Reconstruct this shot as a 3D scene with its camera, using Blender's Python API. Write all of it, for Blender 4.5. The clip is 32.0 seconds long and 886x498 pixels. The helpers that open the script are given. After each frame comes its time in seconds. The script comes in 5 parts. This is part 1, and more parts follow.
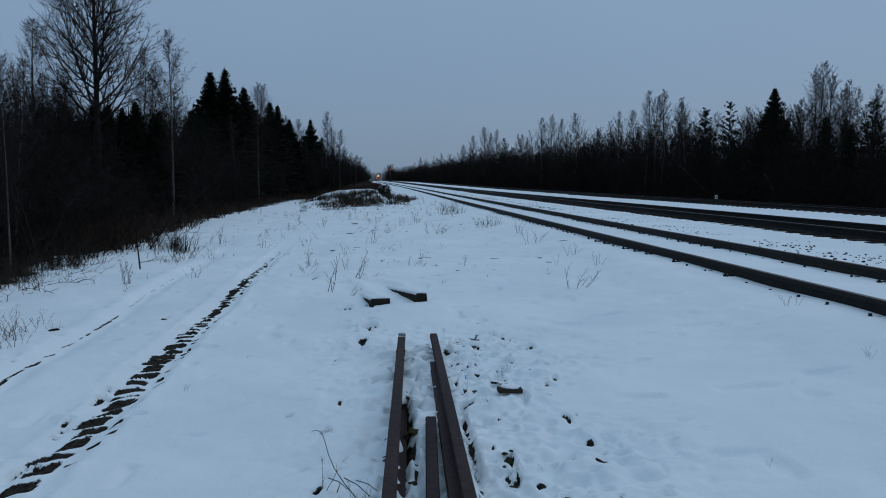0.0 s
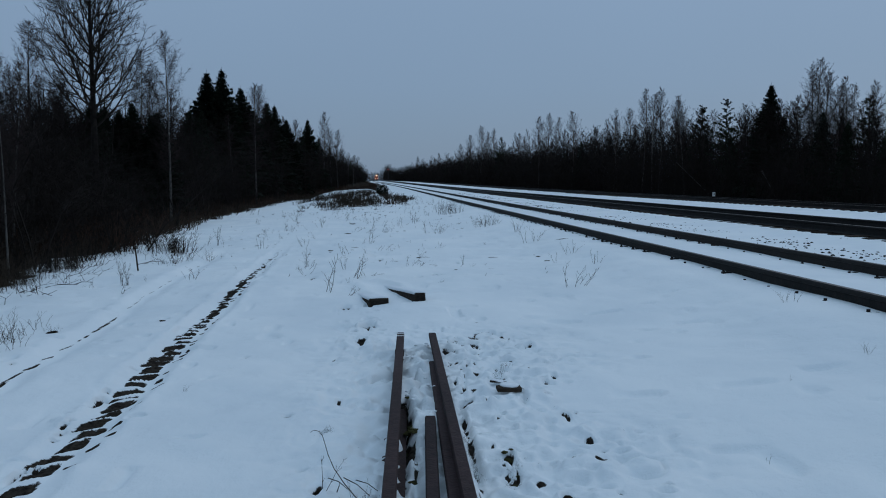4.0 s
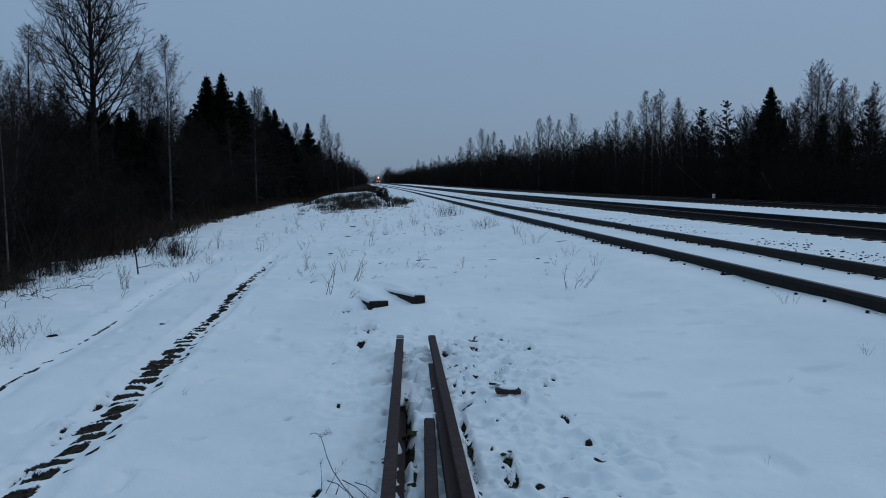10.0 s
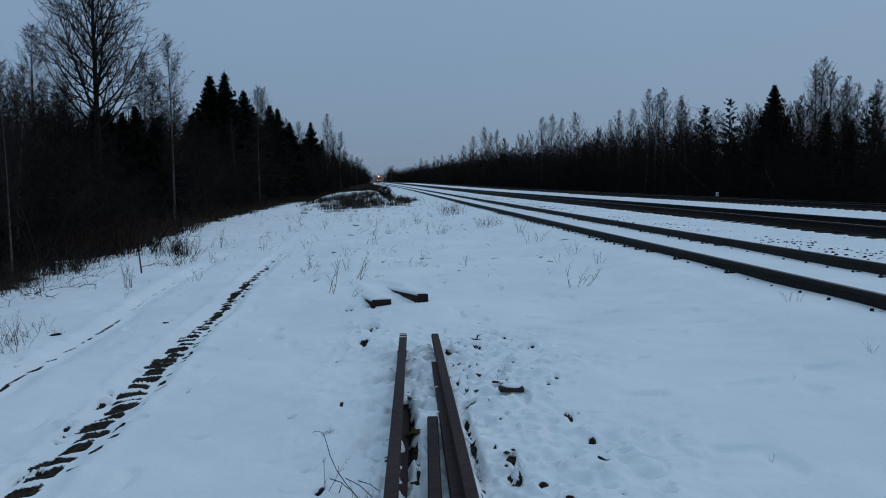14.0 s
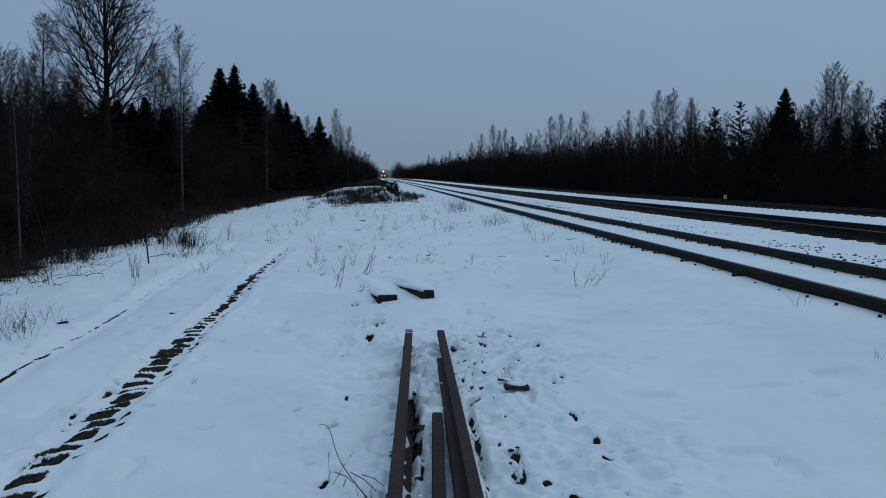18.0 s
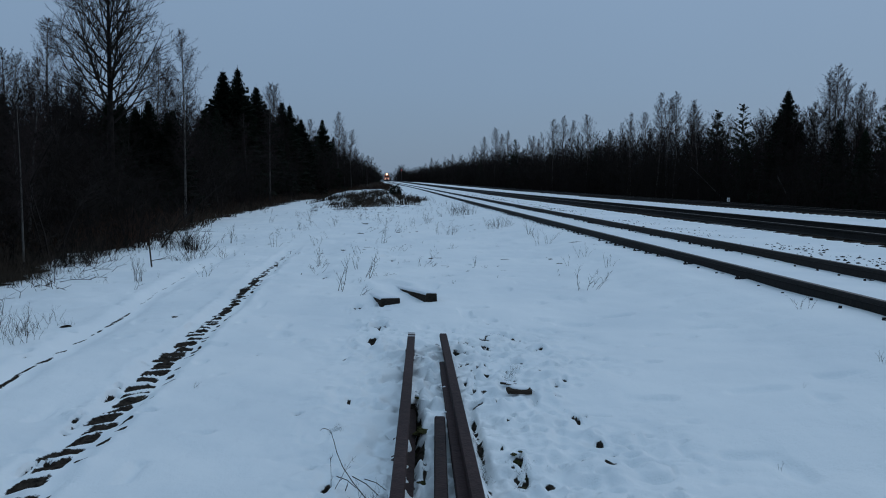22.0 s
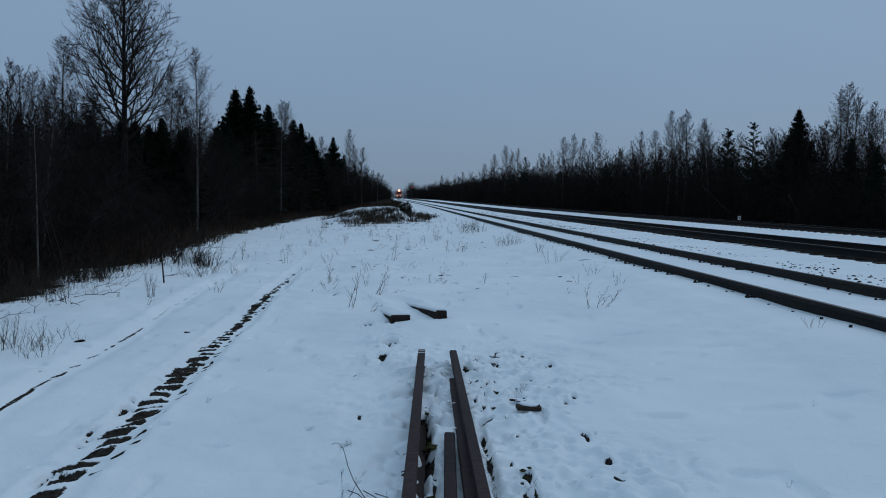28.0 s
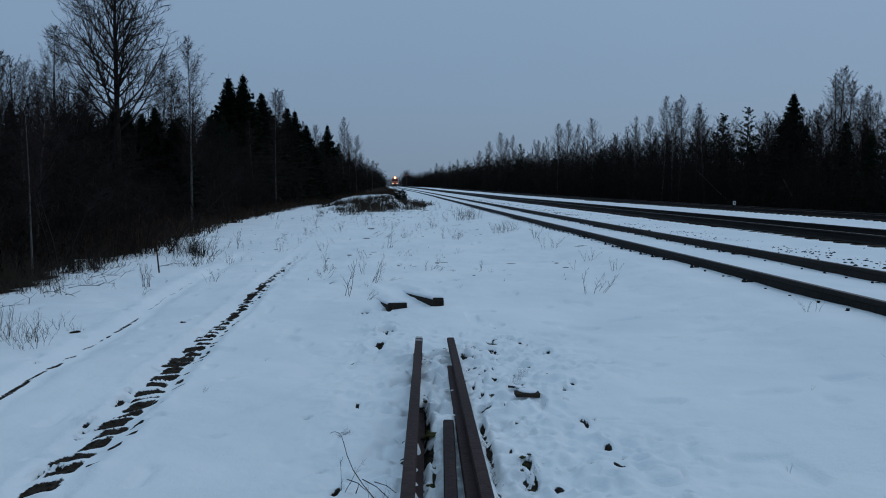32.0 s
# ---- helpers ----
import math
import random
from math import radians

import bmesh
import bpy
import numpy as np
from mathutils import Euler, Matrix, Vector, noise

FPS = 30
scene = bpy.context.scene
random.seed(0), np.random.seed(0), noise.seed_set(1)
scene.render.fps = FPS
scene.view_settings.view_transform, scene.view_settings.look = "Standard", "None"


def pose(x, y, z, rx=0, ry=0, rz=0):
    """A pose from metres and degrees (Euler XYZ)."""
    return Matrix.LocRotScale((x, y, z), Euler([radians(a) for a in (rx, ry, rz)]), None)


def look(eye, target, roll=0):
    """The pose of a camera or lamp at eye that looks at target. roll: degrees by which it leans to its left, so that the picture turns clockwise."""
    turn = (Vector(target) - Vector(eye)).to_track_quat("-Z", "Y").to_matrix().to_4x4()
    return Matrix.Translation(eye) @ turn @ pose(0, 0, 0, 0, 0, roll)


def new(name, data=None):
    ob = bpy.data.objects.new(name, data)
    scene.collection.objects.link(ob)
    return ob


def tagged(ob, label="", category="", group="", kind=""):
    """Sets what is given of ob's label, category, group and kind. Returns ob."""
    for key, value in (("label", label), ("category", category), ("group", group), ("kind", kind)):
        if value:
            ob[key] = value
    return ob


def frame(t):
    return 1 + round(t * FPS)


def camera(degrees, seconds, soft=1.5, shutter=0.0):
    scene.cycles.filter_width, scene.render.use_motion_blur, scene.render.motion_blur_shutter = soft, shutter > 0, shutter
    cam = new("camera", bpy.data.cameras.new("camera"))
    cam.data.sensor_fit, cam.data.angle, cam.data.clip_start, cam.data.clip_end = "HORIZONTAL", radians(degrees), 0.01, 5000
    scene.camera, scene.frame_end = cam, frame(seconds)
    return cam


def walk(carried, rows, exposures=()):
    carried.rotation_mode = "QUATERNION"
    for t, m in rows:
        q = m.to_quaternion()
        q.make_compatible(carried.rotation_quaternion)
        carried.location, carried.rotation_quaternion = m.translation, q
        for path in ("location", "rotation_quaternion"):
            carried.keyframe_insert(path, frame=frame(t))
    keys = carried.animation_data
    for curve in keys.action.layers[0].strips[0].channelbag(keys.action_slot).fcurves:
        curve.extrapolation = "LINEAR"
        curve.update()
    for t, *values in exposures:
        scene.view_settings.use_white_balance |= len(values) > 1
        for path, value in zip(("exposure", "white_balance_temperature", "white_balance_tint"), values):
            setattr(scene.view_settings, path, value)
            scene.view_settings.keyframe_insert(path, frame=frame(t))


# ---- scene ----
cam = camera(60.0, 32.0, soft=1.0)
PATH = [
    (0, (0.118, 0.002, 1.101), (0.281, 1.987, 0.927), 0.5),
    (0.5, (0.121, 0.002, 1.1), (0.288, 1.988, 0.924), 0.4),
    (1, (0.123, 0.014, 1.098), (0.294, 1.998, 0.917), 0.2),
    (1.5, (0.121, 0.009, 1.099), (0.293, 1.993, 0.917), 0.1),
    (2, (0.12, 0.008, 1.099), (0.289, 1.992, 0.916), -0.0),
    (2.5, (0.12, 0.004, 1.103), (0.289, 1.989, 0.919), 0.0),
    (3, (0.119, 0.011, 1.097), (0.286, 1.995, 0.913), -0.0),
    (3.5, (0.118, 0.005, 1.099), (0.285, 1.99, 0.919), 0.1),
    (5.5, (0.125, 0.003, 1.095), (0.298, 1.989, 0.925), -0.1),
    (6, (0.127, 0.002, 1.101), (0.3, 1.986, 0.926), -0.0),
    (6.5, (0.127, 0.009, 1.097), (0.3, 1.993, 0.915), -0.2),
    (7, (0.124, 0.005, 1.098), (0.293, 1.99, 0.914), -0.2),
    (7.5, (0.124, 0.008, 1.098), (0.289, 1.993, 0.916), -0.2),
    (8, (0.123, 0.002, 1.098), (0.284, 1.987, 0.919), -0.2),
    (8.5, (0.126, -0.004, 1.1), (0.286, 1.982, 0.929), -0.2),
    (9, (0.125, -0.008, 1.1), (0.288, 1.979, 0.936), -0.1),
    (9.5, (0.127, -0.01, 1.099), (0.291, 1.976, 0.937), -0.1),
    (10, (0.127, -0.006, 1.1), (0.294, 1.98, 0.931), -0.1),
    (10.5, (0.13, -0.002, 1.098), (0.301, 1.983, 0.923), -0.3),
    (11, (0.131, 0.003, 1.099), (0.305, 1.988, 0.92), -0.4),
    (11.5, (0.133, 0.009, 1.096), (0.308, 1.993, 0.913), -0.5),
    (12, (0.13, 0.0, 1.099), (0.302, 1.984, 0.914), -0.5),
    (12.5, (0.13, 0.003, 1.097), (0.3, 1.988, 0.918), -0.4),
    (13, (0.127, -0.002, 1.098), (0.291, 1.983, 0.922), -0.4),
    (13.5, (0.126, -0.005, 1.098), (0.287, 1.981, 0.925), -0.3),
    (14, (0.128, 0.001, 1.095), (0.287, 1.987, 0.923), -0.2),
    (14.5, (0.126, -0.003, 1.097), (0.284, 1.983, 0.925), -0.2),
    (16.5, (0.121, 0.0, 1.093), (0.267, 1.987, 0.919), 0.5),
    (17, (0.119, 0.0, 1.095), (0.264, 1.986, 0.915), 0.8),
    (17.5, (0.115, -0.004, 1.095), (0.259, 1.983, 0.914), 0.9),
    (18, (0.114, 0.002, 1.092), (0.258, 1.989, 0.912), 1.0),
    (18.5, (0.113, 0.002, 1.095), (0.26, 1.988, 0.912), 1.0),
    (19, (0.118, 0.003, 1.093), (0.266, 1.989, 0.911), 0.8),
    (19.5, (0.119, 0.007, 1.093), (0.269, 1.993, 0.91), 0.7),
    (20, (0.118, 0.015, 1.092), (0.261, 2.002, 0.909), 0.6),
    (20.5, (0.121, 0.016, 1.091), (0.25, 2.003, 0.905), 0.6),
    (21, (0.118, 0.016, 1.093), (0.24, 2.004, 0.907), 0.6),
    (21.5, (0.119, 0.005, 1.095), (0.241, 1.993, 0.916), 0.6),
    (22, (0.119, 0.009, 1.093), (0.255, 1.996, 0.921), 0.9),
    (22.5, (0.118, 0.002, 1.096), (0.255, 1.991, 0.938), 1.0),
    (23, (0.111, 0.001, 1.095), (0.244, 1.991, 0.944), 1.0),
    (23.5, (0.104, -0.002, 1.096), (0.235, 1.988, 0.948), 1.2),
    (24, (0.101, -0.006, 1.096), (0.231, 1.985, 0.95), 1.1),
    (24.5, (0.106, -0.009, 1.097), (0.236, 1.981, 0.954), 0.9),
    (25, (0.112, -0.011, 1.097), (0.246, 1.98, 0.956), 0.8),
    (25.5, (0.114, -0.025, 1.1), (0.246, 1.966, 0.964), 0.7),
    (27.5, (0.114, -0.048, 1.1), (0.221, 1.945, 0.975), 1.2),
    (28, (0.111, -0.045, 1.098), (0.221, 1.948, 0.97), 1.1),
    (28.5, (0.108, -0.042, 1.1), (0.22, 1.95, 0.97), 1.1),
    (29, (0.108, -0.036, 1.098), (0.228, 1.956, 0.964), 1.0),
    (29.5, (0.116, -0.025, 1.096), (0.239, 1.966, 0.954), 0.8),
    (30, (0.116, -0.017, 1.094), (0.242, 1.974, 0.95), 0.8),
    (30.5, (0.111, -0.017, 1.094), (0.237, 1.974, 0.946), 1.1),
    (31, (0.105, -0.014, 1.092), (0.229, 1.977, 0.942), 1.2),
    (31.5, (0.104, -0.011, 1.091), (0.227, 1.979, 0.936), 1.0),
    (32, (0.104, -0.012, 1.091), (0.226, 1.978, 0.931), 0.6),
]
walk(cam, [(t, look(e, g, r)) for t, e, g, r in PATH])

# ---------------------------------------------------------------- world and light
world = bpy.data.worlds.new("world")
scene.world = world
world.use_nodes = True
wn, wl = world.node_tree.nodes, world.node_tree.links
wn.clear()
w_out = wn.new("ShaderNodeOutputWorld")
w_bg = wn.new("ShaderNodeBackground")
w_sky = wn.new("ShaderNodeTexSky")
w_sky.sky_type = 'NISHITA'
w_sky.sun_disc = False
w_sky.sun_elevation = radians(37)
w_sky.sun_rotation = radians(57)
w_scale = wn.new("ShaderNodeMixRGB")
w_scale.blend_type = 'MULTIPLY'
w_scale.inputs[0].default_value = 1.0
w_scale.inputs[2].default_value = (0.07, 0.07, 0.07, 1)
w_co = wn.new("ShaderNodeTexCoord")
w_sep = wn.new("ShaderNodeSeparateXYZ")
w_ramp = wn.new("ShaderNodeValToRGB")
# an overcast sky: dim at the horizon, brighter overhead
OVERCAST = [(0.0, (0.178, 0.258, 0.365)), (0.12, (0.205, 0.303, 0.440)), (0.35, (0.245, 0.360, 0.522)), (1.0, (0.345, 0.510, 0.695))]
for i, (p, c) in enumerate(OVERCAST):
    e = w_ramp.color_ramp.elements[i] if i < 2 else w_ramp.color_ramp.elements.new(p)
    e.position = p
    e.color = (*c, 1)
w_cloud = wn.new("ShaderNodeTexNoise")
w_cloud.inputs["Scale"].default_value = 2.2
w_cloud.inputs["Detail"].default_value = 4
w_cr = wn.new("ShaderNodeMapRange")
w_cr.inputs[3].default_value = 0.95
w_cr.inputs[4].default_value = 1.05
w_mulc = wn.new("ShaderNodeMixRGB")
w_mulc.blend_type = 'MULTIPLY'
w_mulc.inputs[0].default_value = 1.0
w_mix = wn.new("ShaderNodeMixRGB")
w_mix.inputs[0].default_value = 0.93
wl.new(w_co.outputs["Generated"], w_sep.inputs[0])
wl.new(w_sep.outputs["Z"], w_ramp.inputs[0])
wl.new(w_co.outputs["Generated"], w_cloud.inputs["Vector"])
wl.new(w_cloud.outputs["Fac"], w_cr.inputs[0])
wl.new(w_ramp.outputs[0], w_mulc.inputs[1])
wl.new(w_cr.outputs[0], w_mulc.inputs[2])
wl.new(w_sky.outputs[0], w_scale.inputs[1])
wl.new(w_scale.outputs[0], w_mix.inputs[1])
wl.new(w_mulc.outputs[0], w_mix.inputs[2])
wl.new(w_mix.outputs[0], w_bg.inputs["Color"])
w_bg.inputs["Strength"].default_value = 1.0
wl.new(w_bg.outputs[0], w_out.inputs["Surface"])

sun_data = bpy.data.lights.new("sun", 'SUN')
sun_data.energy = 0.32
sun_data.angle = radians(60)
sun_data.color = (1.0, 0.97, 0.96)
sun = new("sun", sun_data)
sun.matrix_world = look((0, 0, 20), (-22, -14, 0))


# ---------------------------------------------------------------- materials
def material(name, dark, light, scale=8.0, rough=0.8, metal=0.0, bump=0.2, bump_scale=None, coarse=0.9, vary=0.12, gloss=0.5):
    """Two-scale noise colour between dark and light, with relief; repeats vary by the object's random number."""
    m = bpy.data.materials.new(name)
    m.use_nodes = True
    n, l = m.node_tree.nodes, m.node_tree.links
    b = n["Principled BSDF"]
    co = n.new("ShaderNodeTexCoord")
    n1 = n.new("ShaderNodeTexNoise")
    n1.inputs["Scale"].default_value = scale
    n1.inputs["Detail"].default_value = 6
    n2 = n.new("ShaderNodeTexNoise")
    n2.inputs["Scale"].default_value = coarse
    n2.inputs["Detail"].default_value = 3
    add = n.new("ShaderNodeMath")
    add.operation = 'MULTIPLY_ADD'
    add.inputs[1].default_value = 0.55
    l.new(co.outputs["Object"], n1.inputs["Vector"])
    l.new(co.outputs["Object"], n2.inputs["Vector"])
    half = n.new("ShaderNodeMath")
    half.operation = 'MULTIPLY'
    half.inputs[1].default_value = 0.45
    l.new(n2.outputs["Fac"], half.inputs[0])
    l.new(n1.outputs["Fac"], add.inputs[0])
    l.new(half.outputs[0], add.inputs[2])
    info = n.new("ShaderNodeObjectInfo")
    var = n.new("ShaderNodeMapRange")
    var.inputs[3].default_value = -vary
    var.inputs[4].default_value = vary
    l.new(info.outputs["Random"], var.inputs[0])
    tot = n.new("ShaderNodeMath")
    l.new(add.outputs[0], tot.inputs[0])
    l.new(var.outputs[0], tot.inputs[1])
    ramp = n.new("ShaderNodeValToRGB")
    ramp.color_ramp.elements[0].position = 0.32
    ramp.color_ramp.elements[0].color = (*dark, 1)
    ramp.color_ramp.elements[1].position = 0.68
    ramp.color_ramp.elements[1].color = (*light, 1)
    l.new(tot.outputs[0], ramp.inputs[0])
    l.new(ramp.outputs[0], b.inputs["Base Color"])
    b.inputs["Roughness"].default_value = rough
    b.inputs["Metallic"].default_value = metal
    b.inputs["Specular IOR Level"].default_value = gloss
    if bump:
        n3 = n.new("ShaderNodeTexNoise")
        n3.inputs["Scale"].default_value = bump_scale or scale * 3
        n3.inputs["Detail"].default_value = 5
        l.new(co.outputs["Object"], n3.inputs["Vector"])
        bp = n.new("ShaderNodeBump")
        bp.inputs["Strength"].default_value = bump
        bp.inputs["Distance"].default_value = 0.02
        l.new(n3.outputs["Fac"], bp.inputs["Height"])
        l.new(bp.outputs[0], b.inputs["Normal"])
    return m


def glowing(name, colour, strength):
    m = bpy.data.materials.new(name)
    m.use_nodes = True
    b = m.node_tree.nodes["Principled BSDF"]
    b.inputs["Base Color"].default_value = (*colour, 1)
    b.inputs["Emission Color"].default_value = (*colour, 1)
    b.inputs["Emission Strength"].default_value = strength
    return m


def snow_ground():
    m = bpy.data.materials.new("snow_ground")
    m.use_nodes = True
    n, l = m.node_tree.nodes, m.node_tree.links
    b = n["Principled BSDF"]
    co = n.new("ShaderNodeTexCoord")

    def noise_node(scale, detail=5, rough=0.55):
        t = n.new("ShaderNodeTexNoise")
        t.inputs["Scale"].default_value = scale
        t.inputs["Detail"].default_value = detail
        t.inputs["Roughness"].default_value = rough
        l.new(co.outputs["Object"], t.inputs["Vector"])
        return t

    def ramp_node(src, p0, c0, p1, c1):
        r = n.new("ShaderNodeValToRGB")
        r.color_ramp.elements[0].position, r.color_ramp.elements[0].color = p0, (*c0, 1)
        r.color_ramp.elements[1].position, r.color_ramp.elements[1].color = p1, (*c1, 1)
        l.new(src, r.inputs[0])
        return r

    wide = noise_node(0.7, 3)
    snow = ramp_node(wide.outputs["Fac"], 0.35, (0.775, 0.815, 0.835), 0.65, (0.855, 0.88, 0.885))
    fine = noise_node(28, 6, 0.65)
    soil = ramp_node(fine.outputs["Fac"], 0.35, (0.014, 0.012, 0.0105), 0.7, (0.062, 0.051, 0.041))
    att = n.new("ShaderNodeAttribute")
    att.attribute_name = "bare"
    ragged = noise_node(34, 6, 0.72)
    mm = n.new("ShaderNodeMath")
    mm.operation = 'MULTIPLY_ADD'
    mm.inputs[1].default_value = 1.1
    off = n.new("ShaderNodeMath")
    off.operation = 'SUBTRACT'
    off.inputs[1].default_value = 0.55
    l.new(ragged.outputs["Fac"], mm.inputs[0])
    l.new(att.outputs["Fac"], off.inputs[0])
    l.new(off.outputs[0], mm.inputs[2])
    edge = ramp_node(mm.outputs[0], 0.42, (0, 0, 0), 0.6, (1, 1, 1))
    mix = n.new("ShaderNodeMixRGB")
    l.new(edge.outputs[0], mix.inputs[0])
    l.new(snow.outputs[0], mix.inputs[1])
    l.new(soil.outputs[0], mix.inputs[2])
    l.new(mix.outputs[0], b.inputs["Base Color"])
    b.inputs["Roughness"].default_value = 0.8
    dull = n.new("ShaderNodeMapRange")
    dull.inputs[3].default_value, dull.inputs[4].default_value = 0.25, 0.0
    l.new(edge.outputs[0], dull.inputs[0])
    l.new(dull.outputs[0], b.inputs["Specular IOR Level"])
    h1, h2 = noise_node(10, 8, 0.62), noise_node(90, 4)
    hs = n.new("ShaderNodeMath")
    hs.operation = 'MULTIPLY_ADD'
    hs.inputs[1].default_value = 0.25
    l.new(h2.outputs["Fac"], hs.inputs[0])
    l.new(h1.outputs["Fac"], hs.inputs[2])
    bp = n.new("ShaderNodeBump")
    bp.inputs["Strength"].default_value = 0.45
    bp.inputs["Distance"].default_value = 0.03
    l.new(hs.outputs[0], bp.inputs["Height"])
    l.new(bp.outputs[0], b.inputs["Normal"])
    return m


SNOW_GROUND = snow_ground()
SNOW = material("loose_snow", (0.76, 0.79, 0.82), (0.85, 0.865, 0.875), 9, 0.75, bump=0.3, gloss=0.06)
RUST = material("rusty_rail_steel", (0.018, 0.011, 0.011), (0.052, 0.030, 0.029), 22, 0.75, 0.1, 0.25, gloss=0.2)
DARK_STEEL = material("weathered_rail_steel", (0.006, 0.0055, 0.005), (0.022, 0.018, 0.016), 16, 0.7, 0.15, 0.2, gloss=0.25)
WORN = material("worn_running_surface", (0.03, 0.027, 0.024), (0.075, 0.065, 0.056), 30, 0.5, 0.4, 0.05)
WHITE_PAINT = material("chipped_white_paint", (0.42, 0.42, 0.42), (0.75, 0.75, 0.74), 60, 0.6, bump=0.1)
OLD_WOOD = material("creosoted_wood", (0.014, 0.011, 0.009), (0.055, 0.042, 0.032), 14, 0.85, bump=0.5, gloss=0.06)
END_GRAIN = material("sawn_end_grain", (0.012, 0.010, 0.009), (0.045, 0.036, 0.030), 40, 0.9, bump=0.5, gloss=0.06)
BARK = material("dark_bark", (0.012, 0.010, 0.009), (0.034, 0.028, 0.024), 6, 0.9, bump=0.4, gloss=0.06)
TWIG = material("bare_twigs", (0.012, 0.0095, 0.0085), (0.028, 0.022, 0.019), 5, 0.9, bump=0, gloss=0.06)
BIRCH_BARK = material("birch_bark", (0.015, 0.013, 0.012), (0.13, 0.122, 0.115), 5, 0.8, bump=0.2, coarse=2.5, gloss=0.06)
BIRCH_TWIG = material("birch_twigs", (0.022, 0.016, 0.015), (0.05, 0.036, 0.033), 5, 0.9, bump=0, gloss=0.06)
PALE_BARK = material("pale_birch_bark", (0.03, 0.026, 0.023), (0.17, 0.155, 0.14), 6, 0.8, bump=0.2, coarse=3.5, gloss=0.06)
NEEDLE = material("spruce_needles", (0.007, 0.010, 0.007), (0.018, 0.026, 0.016), 3, 0.85, bump=0, gloss=0.06)
PINE_NEEDLE = material("pine_needles", (0.007, 0.012, 0.007), (0.018, 0.027, 0.016), 3, 0.85, bump=0, gloss=0.06)
DRY = material("dry_grass", (0.06, 0.045, 0.028), (0.16, 0.12, 0.075), 9, 0.9, bump=0, gloss=0.06)
STALK = material("dead_stalks", (0.022, 0.017, 0.013), (0.07, 0.052, 0.038), 9, 0.9, bump=0, gloss=0.06)
MOSS = material("moss", (0.022, 0.024, 0.010), (0.085, 0.08, 0.034), 30, 0.95, bump=0.6, gloss=0.06)
BALLAST = material("ballast_stone", (0.012, 0.011, 0.010), (0.045, 0.041, 0.037), 12, 0.9, bump=0.4, gloss=0.06)
LOCO_RED = material("red_locomotive_paint", (0.30, 0.032, 0.016), (0.42, 0.05, 0.025), 1.5, 0.45, bump=0.03)
LOCO_DARK = material("grimy_underframe", (0.010, 0.009, 0.009), (0.035, 0.03, 0.028), 5, 0.7, bump=0.15)
LOCO_STRIPE = material("cream_stripe_paint", (0.40, 0.34, 0.22), (0.55, 0.48, 0.33), 3, 0.5, bump=0.03)
GLASS = material("cab_glass", (0.008, 0.010, 0.012), (0.014, 0.018, 0.02), 2, 0.06, bump=0)
HEAD_GLOW = glowing("headlight_glow", (1.0, 0.66, 0.36), 5.0)
# added glow, no lamp of its own: stands in for the headlight's orange halo
RING_GLOW = glowing("headlight_halo_glow", (1.0, 0.36, 0.12), 0.9)
LAMP_GLOW = glowing("buffer_lamp_glow", (1.0, 0.52, 0.34), 4.0)
RED_GLOW = glowing("red_signal_glow", (1.0, 0.06, 0.05), 2.2)
POST_WHITE = material("white_sign_paint", (0.55, 0.55, 0.54), (0.8, 0.8, 0.79), 12, 0.6, bump=0.05)


# ---------------------------------------------------------------- mesh helpers
def mesh_object(name, verts, faces, mat, smooth=True):
    me = bpy.data.meshes.new(name)
    me.from_pydata([tuple(v) for v in verts], [], faces)
    me.materials.append(mat)
    if smooth:
        me.polygons.foreach_set("use_smooth", [True] * len(me.polygons))
    me.update()
    return me


def part(name, data, mat, parent, label="", at=None):
    """Links a bmesh or a mesh as one object under parent."""
    if isinstance(data, bmesh.types.BMesh):
        me = bpy.data.meshes.new(name)
        data.to_mesh(me)
        data.free()
        me.materials.append(mat)
    else:
        me = data
    ob = new(name, me)
    if parent:
        ob.parent = parent
    if at is not None:
        ob.matrix_basis = at
    return tagged(ob, label)


def box(sx, sy, sz, m=None, bevel=0.0):
    bm = bmesh.new()
    bmesh.ops.create_cube(bm, size=1.0, matrix=Matrix.Diagonal((sx, sy, sz, 1)))
    if bevel:
        bmesh.ops.bevel(bm, geom=bm.edges[:], offset=bevel, segments=2, affect='EDGES', profile=0.6)
    if m:
        bm.transform(m)
    return bm


def cyl(r, h, m=None, seg=20, r2=None):
    bm = bmesh.new()
    bmesh.ops.create_cone(bm, cap_ends=True, segments=seg, radius1=r, radius2=r if r2 is None else r2, depth=h)
    if m:
        bm.transform(m)
    return bm


